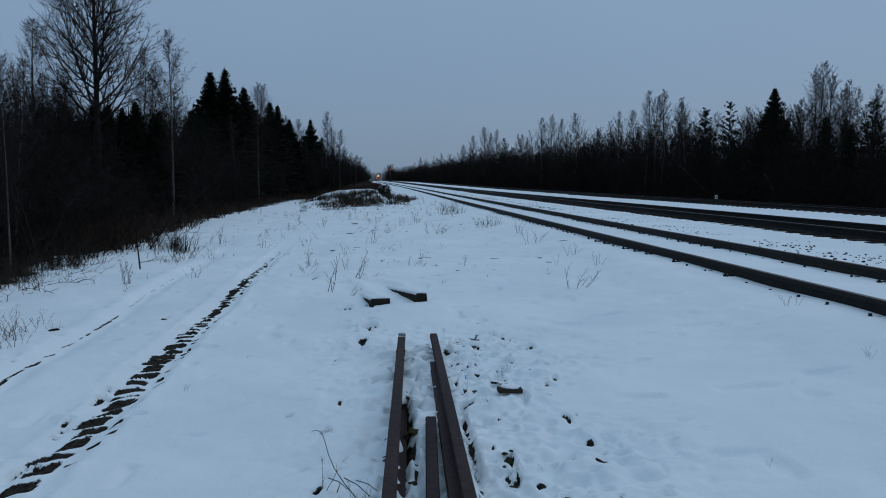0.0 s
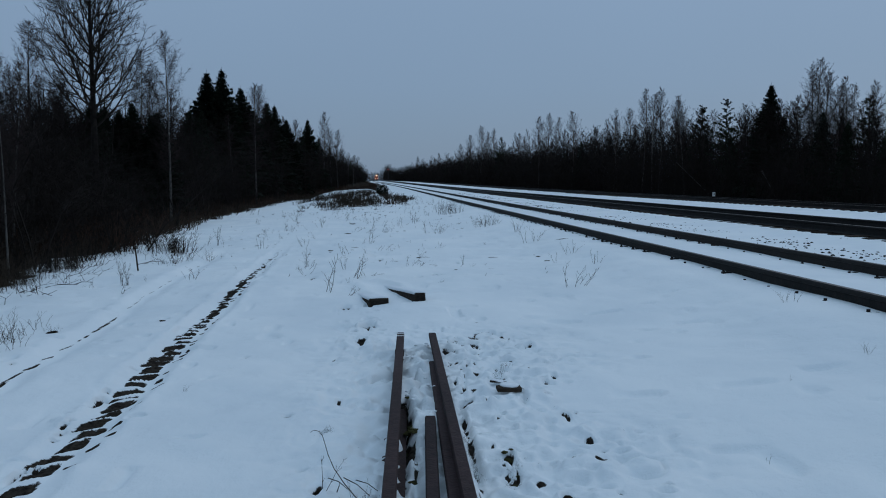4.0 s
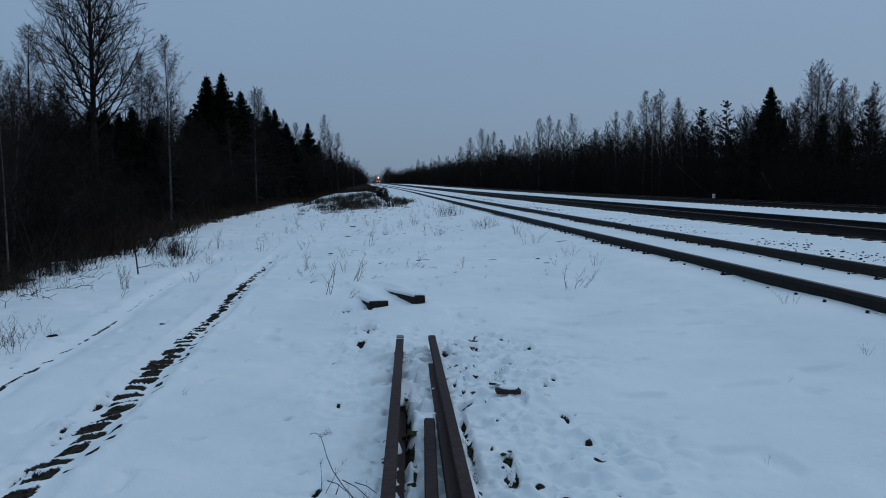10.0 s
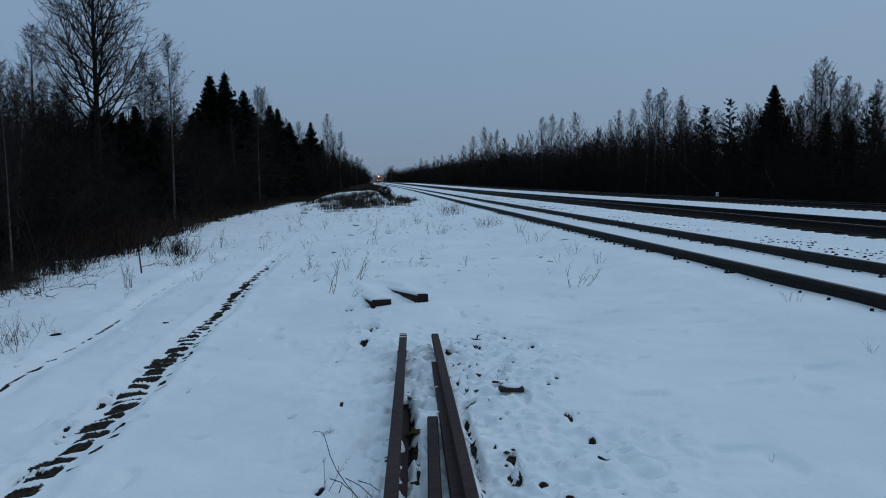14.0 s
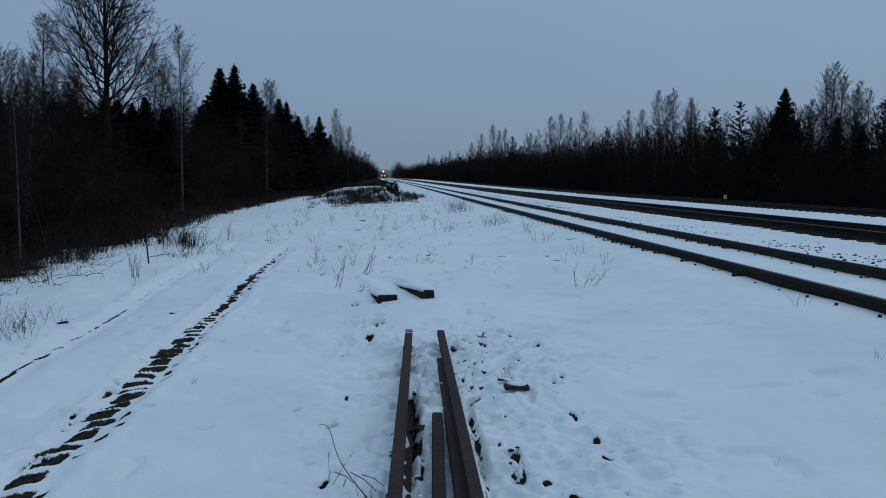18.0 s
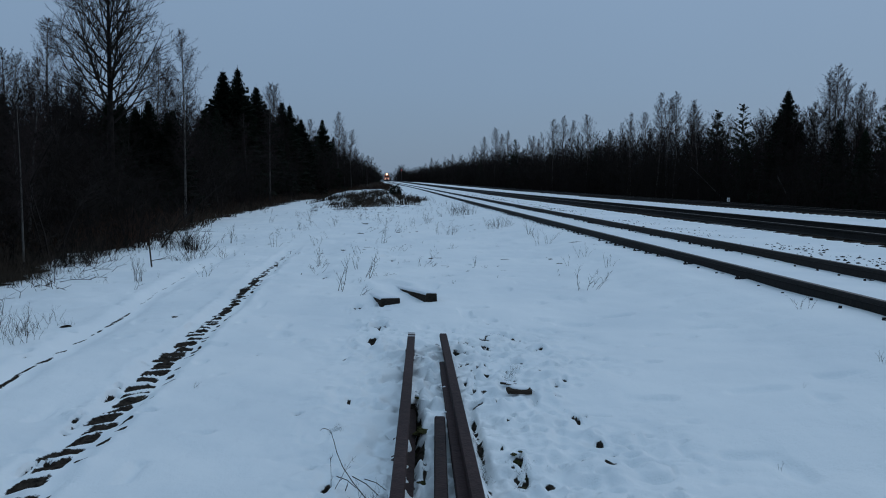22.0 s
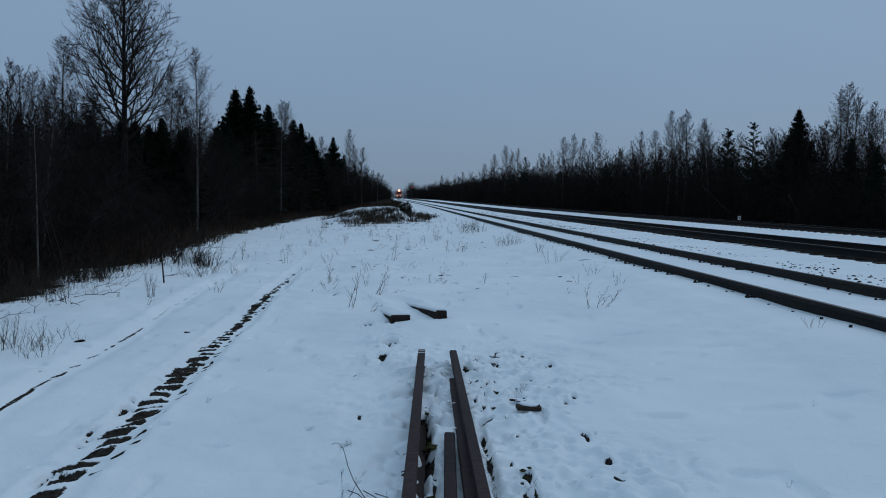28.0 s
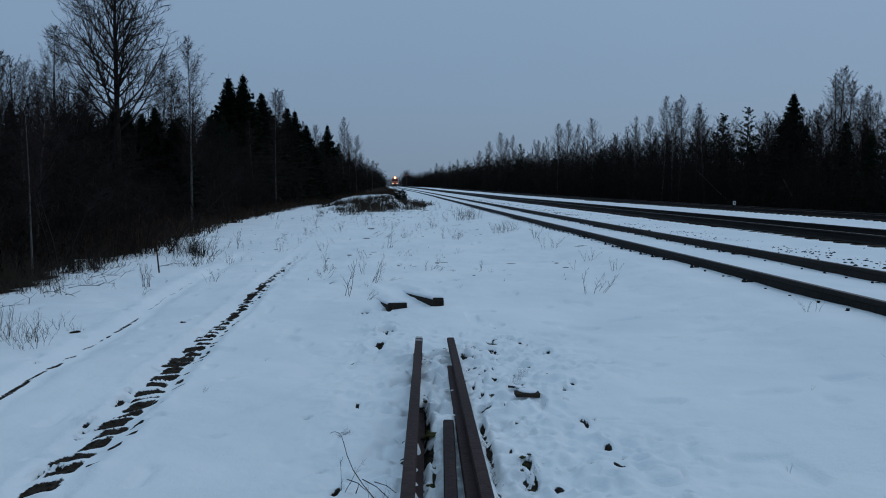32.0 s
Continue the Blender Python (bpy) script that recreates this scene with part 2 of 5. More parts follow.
class Sticks:
    """Gathers tapered three-sided sticks and flat blades into one mesh."""

    def __init__(self):
        self.a, self.b, self.ra, self.rb = [], [], [], []
        self.tv, self.tf = [], []

    def stick(self, a, b, ra, rb):
        self.a.append(tuple(a)), self.b.append(tuple(b)), self.ra.append(ra), self.rb.append(rb)

    def blade(self, a, b, w, up):
        d = Vector(b) - Vector(a)
        s = d.cross(Vector(up))
        s = s.normalized() * w if s.length > 1e-6 else Vector((w, 0, 0))
        i = len(self.tv)
        mid = Vector(a) + d * 0.35
        self.tv += [tuple(a), tuple(mid + s), tuple(b), tuple(mid - s)]
        self.tf += [(i, i + 1, i + 2), (i, i + 2, i + 3)]

    def twig(self, a, b, w):
        """A fine flat shoot, turned at random."""
        self.blade(a, b, w, (math.sin(len(self.tv) * 1.7), math.cos(len(self.tv) * 2.3), .35))

    def mesh(self, name, mat, sides=3):
        n = len(self.a)
        v, f = [], []
        if n:
            a, b = np.array(self.a), np.array(self.b)
            ra, rb = np.array(self.ra)[:, None], np.array(self.rb)[:, None]
            d = b - a
            d /= np.maximum(np.linalg.norm(d, axis=1, keepdims=True), 1e-9)
            ref = np.where(np.abs(d[:, 2:3]) > 0.9, np.array([[1.0, 0, 0]]), np.array([[0, 0, 1.0]]))
            u = np.cross(d, ref)
            u /= np.maximum(np.linalg.norm(u, axis=1, keepdims=True), 1e-9)
            w = np.cross(d, u)
            rings = []
            for c, r in ((a, ra), (b, rb)):
                for k in range(sides):
                    t = 2 * math.pi * k / sides
                    rings.append(c + r * (u * math.cos(t) + w * math.sin(t)))
            pts = np.stack(rings, axis=1).reshape(-1, 3)
            v = pts.tolist()
            for i in range(n):
                o = i * 2 * sides
                for k in range(sides):
                    k2 = (k + 1) % sides
                    f.append((o + k, o + k2, o + sides + k2, o + sides + k))
        o = len(v)
        v += self.tv
        f += [tuple(i + o for i in t) for t in self.tf]
        return mesh_object(name, v, f, mat, smooth=False)


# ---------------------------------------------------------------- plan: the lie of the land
def smooth(a, b, x):
    t = np.clip((np.asarray(x, float) - a) / (b - a), 0, 1)
    return t * t * (3 - 2 * t)


def bend(y):
    """How far the tracks drift to the west."""
    y = np.asarray(y, float)
    return -6.2 * smooth(70, 320, y) - 1.7 * np.exp(-((y - 485) / 62) ** 2) + .5 * np.exp(-((y - 360) / 45) ** 2)


def rise(y):
    return 1.0 * smooth(60, 320, y) + 0.6 * smooth(320, 700, y)


PROFILE_X = [-60, -9, -6.5, -4.5, -3, -1, 0.5, 2.3, 3.0, 3.7, 8.0, 8.5, 11.6, 12.4, 16.9, 17.5, 20.5, 22, 60]
PROFILE_Z = [-.6, -.6, -.5, -.42, -.35, -.27, -.21, -.16, -.1, .01, .01, .08, .08, 0.0, -.02, .05, .05, -.3, -.4]


def base_height(x, y):
    return np.interp(np.asarray(x, float) - bend(y), PROFILE_X, PROFILE_Z) + rise(y)


LATTICE = np.random.RandomState(7).rand(256, 256)


def lumps(x, y, size, seed=0):
    """Smooth value noise, -1 to 1."""
    u, v = np.asarray(x, float) / size + seed * 17.3, np.asarray(y, float) / size + seed * 9.1
    i, j = np.floor(u).astype(int), np.floor(v).astype(int)
    fu, fv = u - i, v - j
    fu, fv = fu * fu * (3 - 2 * fu), fv * fv * (3 - 2 * fv)
    g = lambda p, q: LATTICE[p % 256, q % 256]
    return 2 * ((g(i, j) * (1 - fu) + g(i + 1, j) * fu) * (1 - fv) + (g(i, j + 1) * (1 - fu) + g(i + 1, j + 1) * fu) * fv) - 1


# thawed pits in the snow: x, y, half width, half depth
PITS_BY_BOARDS = [(0.64, 5.93, 0.026, 0.058), (0.69, 5.71, 0.019, 0.028), (0.82, 5.74, 0.023, 0.064), (0.89, 6.17, 0.032, 0.032), (0.77, 5.05, 0.017, 0.029), (0.71, 5.29, 0.014, 0.016), (0.64, 4.59, 0.008, 0.049), (0.61, 4.87, 0.007, 0.073), (0.61, 4.54, 0.015, 0.018), (0.62, 4.33, 0.03, 0.032), (0.75, 4.33, 0.01, 0.028), (1.05, 5.43, 0.032, 0.025), (0.91, 4.76, 0.018, 0.02), (1.24, 4.79, 0.014, 0.034), (1.17, 4.67, 0.01, 0.032), (1.13, 4.46, 0.013, 0.023), (1.0, 4.42, 0.01, 0.022), (1.16, 4.09, 0.01, 0.032), (1.14, 4.1, 0.015, 0.019), (1.21, 4.13, 0.008, 0.024)]
PITS_BY_MOSS = [(1.2, 3.77, 0.014, 0.035), (1.23, 3.62, 0.009, 0.018), (0.68, 3.69, 0.008, 0.019), (0.68, 3.86, 0.017, 0.013), (0.76, 4.02, 0.01, 0.019), (0.59, 4.15, 0.012, 0.047), (0.7, 3.46, 0.008, 0.01), (0.74, 3.48, 0.008, 0.013), (0.76, 3.42, 0.006, 0.032), (0.75, 3.39, 0.012, 0.018), (0.71, 3.41, 0.011, 0.013), (0.73, 3.39, 0.011, 0.012), (0.71, 3.26, 0.01, 0.011), (0.93, 3.15, 0.026, 0.027), (1.05, 3.21, 0.013, 0.014), (1.15, 3.13, 0.01, 0.019), (0.73, 3.52, 0.018, 0.028)]
PITS_WEST = [(-0.41, 4.4, 0.018, 0.026), (-0.26, 3.68, 0.022, 0.014), (-0.16, 3.37, 0.017, 0.055), (-0.13, 4.68, 0.009, 0.036), (-0.18, 4.12, 0.021, 0.014), (-0.23, 8.23, 0.045, 0.11), (-0.24, 8.19, 0.027, 0.07), (0.02, 7.25, 0.045, 0.085), (0.02, 7.13, 0.018, 0.04), (-0.03, 6.46, 0.026, 0.057), (-0.11, 7.02, 0.023, 0.04), (-2.08, 8.04, 0.024, 0.067), (-1.18, 7.79, 0.017, 0.048), (-0.93, 6.15, 0.009, 0.03), (-2.76, 6.2, 0.009, 0.049), (-3.13, 7.09, 0.05, 0.08)]
PITS_BY_RUT = [(-1.82, 4.78, 0.021, 0.053), (-1.71, 4.64, 0.014, 0.028), (-1.72, 4.56, 0.015, 0.033), (-1.69, 4.44, 0.01, 0.061), (-1.67, 4.29, 0.014, 0.019), (-1.74, 5.32, 0.016, 0.029), (-1.71, 5.12, 0.026, 0.08), (-1.73, 5.0, 0.013, 0.032), (-1.63, 3.76, 0.014, 0.073), (-1.57, 3.82, 0.014, 0.019), (-1.73, 5.9, 0.017, 0.027)]
PITS_FAR = [(0.03, 13.54, 0.055, 0.102), (0.15, 12.99, 0.029, 0.094), (0.91, 10.52, 0.027, 0.12), (1.36, 12.18, 0.027, 0.12), (1.32, 11.25, 0.025, 0.072), (0.93, 10.63, 0.03, 0.06), (-0.81, 10.78, .03, .06), (-0.75, 26.14, 0.1, .15)]
PITS = PITS_BY_BOARDS + PITS_BY_MOSS + PITS_WEST + PITS_BY_RUT + PITS_FAR
STREAKS = [(-0.66, 20.11, 0.09), (3.67, 14.51, 0.09), (3.9, 13.92, 0.06), (1.78, 27.48, 0.1)]


def footprints():
    """Small steep dents where the snow was walked on: x, y, radius, depth, how dark the far side."""
    rr = random.Random(17)
    out = []
    for i in range(135):
        if i < 95:
            y = rr.uniform(3.0, 6.4)
            x = .62 + .028 * (y - 3) + abs(rr.gauss(0, .32)) + .03
        elif i < 115:
            y = rr.uniform(3.0, 7.6)
            x = .1 + .03 * (y - 3) - abs(rr.gauss(0, .3)) - .05
        else:
            y = rr.uniform(6.3, 8.3)
            x = rr.gauss(-.05, .2)
        out.append((x, y, rr.uniform(.016, .045), rr.uniform(.012, .036), 1.0 if rr.random() < .1 else 0))
    return out


FOOTPRINTS = footprints()


def relief(x, y):
    """Height above the base and how bare of snow the ground is; in creases and dents bare also carries shade."""
    x, y = np.asarray(x, float), np.asarray(y, float)
    near = 1 - smooth(40, 90, y)
    h = 0.045 * lumps(x, y, 1.7, 1) + (0.022 * lumps(x, y, 0.55, 2) + 0.013 * lumps(x, y, 0.2, 25)) * near
    offtrack = 1 - smooth(3.1, 3.8, x)
    h = h * (0.25 + 0.75 * offtrack)
    # trampled, crusted snow round the old rails
    tram = np.exp(-((x - 0.62) / 1.05) ** 4) * smooth(2.2, 3, y) * (1 - smooth(6.0, 7.6, y))
    tram = tram * smooth(-.9, .3, lumps(x, y, 0.5, 28) + .9 * np.exp(-((x - .75) / .5) ** 2))
    a, b = lumps(x, y, 0.15, 3), lumps(x, y, 0.085, 4)
    c5, c3 = lumps(x, y, .055, 50), lumps(x, y, .035, 51)
    h = h + tram * (0.022 * a + 0.022 * b + .014 * c5 + .006 * c3 - 0.035 * np.exp(-(a / .2) ** 2) * smooth(-.1, .5, lumps(x, y, .33, 29)))
    # scattered dimples over the open snow
    c = lumps(x, y, 0.22, 30)
    h = h - 0.03 * smooth(.62, .85, c) * near * offtrack
    # banked up between the old rails
    xa, xb_ = 0.205 + .043 * (y - 3), 0.43 + .028 * (y - 3)
    mid = np.exp(-((x - (xa + xb_) / 2) / .085) ** 4) * smooth(2.6, 3.6, y) * (1 - smooth(5.6, 6.2, y))
    h = h + mid * (0.012 + .022 * b + .018 * c5 + .01 * c3)
    # dark creases: soil showing through, and the shade of their depth painted with it
    bare = tram * np.exp(-(a / .09) ** 2) * smooth(.25, .6, lumps(x, y, .33, 29)) * np.clip(.45 + .6 * b, 0, 1)
    crev = np.exp(-(c5 / .26) ** 2) * smooth(.2, .5, lumps(x, y, .13, 60)) * smooth(-.35, .2, lumps(x, y, .4, 61)) * np.sqrt(tram) * (.45 + .55 * smooth(3.7, 4.3, y))
    h = h - .028 * crev
    bare = np.maximum(bare, crev * np.clip(.95 + .5 * c3, 0, 1.15) * np.exp(-((x - .85) / .45) ** 4))
    # the deep wheel rut: a broad lane of slanting tread prints and a narrow broken lane beside it
    xr = -1.5 - 0.03 * (y - 3.5) + 0.04 * lumps(0 * x, y, 1.3, 5)
    u = x - xr + .016 * lumps(x, y, .12, 26) + .008 * lumps(x, y, .045, 27)
    fade = 1 - smooth(13, 19, y)
    slim = 1 - .35 * smooth(5, 9, y)
    pace = 4.6 * y + .9 * np.clip(y - 4.6, 0, 20) - 3.1 * u + .45 * lumps(x * .4, y, .5, 6)
    cell = np.floor(pace).astype(int)
    part_way = pace - cell
    pick = lambda k: LATTICE[cell % 256, (cell * 7 + 31 * k) % 256]
    thin = smooth(9.5, 16, y)
    gap = np.exp(-(np.minimum(part_way, 1 - part_way) / (.1 + .16 * pick(1) + .12 * thin)) ** 2) * (.35 + .9 * pick(2))
    wide = (.062 + .036 * pick(3)) * slim
    lane = np.exp(-((u + .014 - .04 * (pick(4) - .5)) / wide) ** 4)
    fine = .5 * lumps(x, y, .06, 35) + .4 * lumps(x, y, .03, 36)
    scrap = np.exp(-((u - (.1 + .06 * pick(5)) * slim) / ((.018 + .022 * pick(6)) * slim)) ** 4) * np.exp(-((part_way - .3 - .4 * pick(7)) / (.16 + .12 * pick(8))) ** 4)
    h = h - fade * np.exp(-(u / .15) ** 4) * .036 - fade * lane * .026 * (.4 - gap) + .018 * fade * np.exp(-((np.abs(u) - .2) / .06) ** 2) * (.7 + .6 * lumps(x, y, .13, 55))
    bare = np.maximum(bare, fade * np.clip(lane * (1.25 - gap * 1.15 + .55 * fine) - .35 * thin, 0, 1.15))
    bare = np.maximum(bare, fade * np.where(pick(9) > .3, 1, 0) * np.clip(scrap * (1.05 + .6 * fine) - .3 * thin, 0, 1.1))
    # the shallow rut beside it: a low bank with a thin open crack
    x2 = -2.54 - 0.055 * (y - 5.6) + 0.03 * lumps(0 * x, y, 1.1, 11)
    d2 = x - x2
    f2 = 1 - smooth(13, 19, y)
    h = h - 0.06 * np.exp(-(d2 / 0.14) ** 2) * f2 + 0.02 * np.exp(-((d2 + .2) / 0.1) ** 2) * f2
    bare = np.maximum(bare, np.exp(-((d2 + 0.05) / (.0125 + .006 * lumps(x, y, .2, 37))) ** 2) * f2 * (1 - .4 * smooth(7.5, 10, y)) * smooth(-.75, -.1, lumps(0 * x, y, 0.45, 12) + .3 * (1 - smooth(6.6, 7.4, y)) + .3 * lumps(x, y, .08, 33)))
    # sunken, broken soil-coloured strips along the old rails
    for gx, k, y0, y1, w in ((.212, .04, 2.4, 4.9, .022), (.56, .022, 2.4, 4.5, .02), (.108, .044, 2.4, 3.6, .014), (.262, .055, 3.0, 4.0, .014)):
        g = np.exp(-((x - gx - k * (y - 3)) / w) ** 2) * smooth(y0 - .3, y0, y) * (1 - smooth(y1 - .6, y1, y))
        h = h - 0.04 * g
        bare = np.maximum(bare, g * np.clip(.5 + .6 * lumps(x, y, .14, 31) + .55 * lumps(x, y, .04, 32), 0, 1))
    # faint older ruts
    for x3, s in ((-0.75, .025), (0.35, .012)):
        h = h - s * np.exp(-((x - x3 + 0.03 * (y - 5)) / 0.2) ** 2) * smooth(7, 10, y) * fade
    # the mossy hollow between the old rails
    q = ((x - .262 - .02 * lumps(x, y, .12, 56)) / .04) ** 2 + ((y - 4.15) / .5) ** 4
    hollow = np.exp(-q * q)
    h = h - .05 * hollow
    bare = np.maximum(bare, hollow * np.clip(.85 + .5 * lumps(x, y, .07, 57), 0, 1.1))
    for hx, hy, wx, wy in PITS:
        reach = 4 * max(wx, wy)
        sel = (np.abs(x - hx) < reach) & (np.abs(y - hy) < reach)
        if not sel.any():
            continue
        xs, ys = x[sel], y[sel]
        g = .35 * min(wx, wy)
        q = ((xs - hx + g * 1.6 * lumps(xs, ys, 1.6 * wx + .012, 13)) / (1.2 * wx)) ** 2 + ((ys - hy + g * 2.2 * lumps(xs, ys, 1.5 * wx + .012, 14)) / (1.0 * wy)) ** 2
        r = np.sqrt(q)
        e = np.exp(-q * q)
        d = min(.06, .8 * wx + .3 * wy + .01)
        h[sel] += -d * e - .3 * d * np.exp(-q / 4) + .35 * d * np.exp(-((r - 1.7) / .45) ** 2) * (.6 + lumps(xs, ys, .05, 58))
        bare[sel] = np.maximum(bare[sel], np.clip(e * (1.25 + .5 * lumps(xs, ys, .02, 52)), 0, 1.15))
    for hx, hy, r, deep, far_dark in FOOTPRINTS:
        sel = (np.abs(x - hx) < 4 * r) & (np.abs(y - hy) < 4 * r)
        if not sel.any():
            continue
        xs, ys = x[sel], y[sel]
        q = ((xs - hx) / r) ** 2 + ((ys - hy) / (.8 * r)) ** 2
        h[sel] += -deep * np.exp(-q * q) + .3 * deep * np.exp(-(np.sqrt(q) - 1.7) ** 2 * 5)
        # soil colour on the far half only paints the shaded far wall
        if far_dark:
            bare[sel] = np.maximum(bare[sel], far_dark * np.exp(-q * q * 1.3) * smooth(-.3, .4, (ys - hy) / r + .5 * lumps(xs, ys, .04, 53)) * (.8 + .35 * lumps(xs, ys, .022, 54)))
    for hx, hy, r in STREAKS:
        q = ((x - hx) / (2.2 * r)) ** 2 + ((y - hy) / r) ** 2
        bare = np.maximum(bare, np.exp(-q) * (0.75 + 0.3 * lumps(x, y, 0.1, 15)))
    # drifts over the old sleepers
    for ax, ay, bx, by, w in ((0.06, 8.8, -0.26, 10.4, .15), (0.4, 9.5, 0.12, 10.4, .11)):
        u = np.clip(((x - ax) * (bx - ax) + (y - ay) * (by - ay)) / ((bx - ax) ** 2 + (by - ay) ** 2), 0, 1)
        q = ((x - ax - u * (bx - ax)) ** 2 + (y - ay - u * (by - ay)) ** 2) / w ** 2
        h = h + .06 * np.exp(-q * 1.6) * (1 - .6 * u)
    # specks of litter and thawed tufts over the open snow
    sp2 = smooth(.74, .9, lumps(x, y, 0.2, 40)) * smooth(.0, .5, lumps(x, y, 2.2, 41)) * smooth(9, 14, y) * (1 - smooth(46, 55, y)) * smooth(-4.5, -4, x) * (1 - smooth(2.9, 3.3, x))
    bare = np.maximum(bare, sp2)
    # the brushy heap
    m = np.exp(-((x + 1.9) / 2.6) ** 4 - ((y - 58) / 11.0) ** 4)
    h = h + 0.72 * m + 0.1 * m * lumps(x, y, 1.0, 16)
    bare = np.maximum(bare, m * smooth(-.1, .4, lumps(x, y, 0.8, 17) + 0.25 * lumps(x, y, 0.3, 18)) * smooth(42, 44, y) * (1 - smooth(48.5, 51, y)))
    # forest floor and the dark third track
    # lamps drawn oversize for their bloom; the orange ring is an added halo
    xb = x - bend(y)
    edge = np.interp(y, [0, 12, 18, 30, 60, 113, 200, 320, 640], EDGE) + 0.75 * lumps(x, y, 1.6, 19) + 0.45 * lumps(x, y, 0.4, 20)
    bare = np.maximum(bare, np.where(x < edge, np.clip((edge - x) * 1.6, 0, 1), 0))
    verge = np.minimum(-.2 + .0038 * y, 5.15 + bend(y) - 2.1) + .5 * lumps(x, y, 3.0, 62) + .3 * lumps(x, y, .9, 63)
    bare = np.maximum(bare, smooth(64, 70, y) * np.clip((verge - x) * .9, 0, 1))
    t3 = smooth(17.35, 17.8, xb + 0.25 * lumps(x, y, 0.35, 21))
    bare = np.maximum(bare, t3 * np.clip(0.9 + 0.2 * lumps(x, y, 0.5, 22), 0, 1))
    # dark strips right under the rails of the second track
    for xr2 in (9.2, 10.8):
        bare = np.maximum(bare, np.exp(-((xb - xr2 + .06) / 0.15) ** 4) * 0.95)
    return h, bare


EDGE = [-5.5, -5.55, -5.95, -7.3, -7.5, -6.4, -5.6, -5.2, -6.5]


def height(x, y):
    return float(base_height(x, y) + relief(np.array([x]), np.array([y]))[0][0])


def ground_mesh():
    grow = lambda a, b, k: [a * (b / a) ** (i / k) for i in range(1, k + 1)]
    xs = [-v for v in reversed(grow(9, 2600, 26))] + list(np.arange(-9, -6.0, 0.09)) + list(np.arange(-6.0, -2.9, 0.035)) + list(np.arange(-2.9, -1.95, 0.02)) + list(np.arange(-1.95, -1.25, 0.0115)) + list(np.arange(-1.25, -.4, .026)) + list(np.arange(-.4, .55, 0.0125)) + list(np.arange(.55, 1.3, 0.0095)) + list(np.arange(1.3, 1.7, 0.016)) + list(np.arange(1.7, 2.2, .028)) + list(np.arange(2.2, 4.3, 0.04)) \
        + list(np.arange(4.3, 13, 0.1)) + list(np.arange(13, 24, 0.25)) + grow(24, 2600, 24)
    ys = [-v for v in reversed(grow(10, 2600, 16))] + list(np.arange(-10, 2.2, 0.5)) + grow(2.2, 2.95, 40) + grow(2.95, 6.2, 250) + grow(6.2, 8, 70) + grow(8, 20, 170) + grow(20, 90, 120) + grow(90, 2600, 60)
    xs, ys = np.array(sorted(set(np.round(xs, 4)))), np.array(sorted(set(np.round(ys, 4))))
    X, Y = np.meshgrid(xs, ys)
    h, bare = relief(X, Y)
    Z = base_height(X, Y) + h
    ny, nx = X.shape
    me = bpy.data.meshes.new("ground")
    me.vertices.add(nx * ny)
    me.vertices.foreach_set("co", np.stack([X, Y, Z], -1).astype(np.float32).ravel())
    i = np.arange(nx * ny).reshape(ny, nx)
    quads = np.stack([i[:-1, :-1], i[:-1, 1:], i[1:, 1:], i[1:, :-1]], -1).reshape(-1, 4)
    me.loops.add(quads.size)
    me.loops.foreach_set("vertex_index", quads.ravel().astype(np.int32))
    me.polygons.add(len(quads))
    me.polygons.foreach_set("loop_start", (np.arange(len(quads)) * 4).astype(np.int32))
    me.polygons.foreach_set("use_smooth", [True] * len(quads))
    me.update()
    at = me.attributes.new("bare", 'FLOAT', 'POINT')
    at.data.foreach_set("value", bare.astype(np.float32).ravel())
    me.materials.append(SNOW_GROUND)
    me.validate()
    return me


tagged(new("ground", ground_mesh()), "snow-covered ground with wheel ruts and bare soil patches", "ground", kind="structure")


# ---------------------------------------------------------------- railway tracks
RAIL = [(-.075, 0), (-.075, .011), (-.02, .03), (-.009, .05), (-.009, .13), (-.03, .138), (-.0365, .15), (-.0365, .17), (-.03, .18),
        (.03, .18), (.0365, .17), (.0365, .15), (.03, .138), (.009, .13), (.009, .05), (.02, .03), (.075, .011), (.075, 0)]


def sweep(name, x0, top, ys, mat, prof=RAIL, follow=True):
    """A rail along the track; top is the height of its running surface."""
    v, f, n = [], [], len(prof)
    for y in ys:
        ox, oz = (float(bend(y)), float(rise(y))) if follow else (0, 0)
        v += [(x0 + ox + px, y, top - 0.18 + oz + pz) for px, pz in prof]
    for i in range(len(ys) - 1):
        for k in range(n):
            k2 = (k + 1) % n
            f.append((i * n + k, i * n + k2, (i + 1) * n + k2, (i + 1) * n + k))
    f += [tuple(range(n))[::-1], tuple(range((len(ys) - 1) * n, len(ys) * n))]
    return mesh_object(name, v, f, mat, smooth=False)


TRACK_YS = [-120, -40, -10, 0, 10, 20, 30, 40, 50, 60] + list(range(70, 340, 10)) + list(range(360, 730, 40))


def fastener_mesh():
    """Clip against the rail's foot and the head of the outer screw, joined by the plate's edge."""
    bm = box(0.055, 0.10, 0.035, pose(-0.028, 0, 0.012), 0.01)
    for m in (box(0.05, 0.075, 0.04, pose(-0.115, -.02, 0.008), 0.012), cyl(0.018, 0.05, pose(-0.118, -.02, 0.03), 6), box(0.1, 0.035, 0.014, pose(-0.075, -.01, 0.004), 0.004)):
        me = bpy.data.meshes.new("f")
        m.to_mesh(me)
        m.free()
        bm.from_mesh(me)
        bpy.data.meshes.remove(me)
    me = bpy.data.meshes.new("fastener")
    bm.to_mesh(me)
    bm.free()
    me.materials.append(DARK_STEEL)
    return me


FASTENER = fastener_mesh()


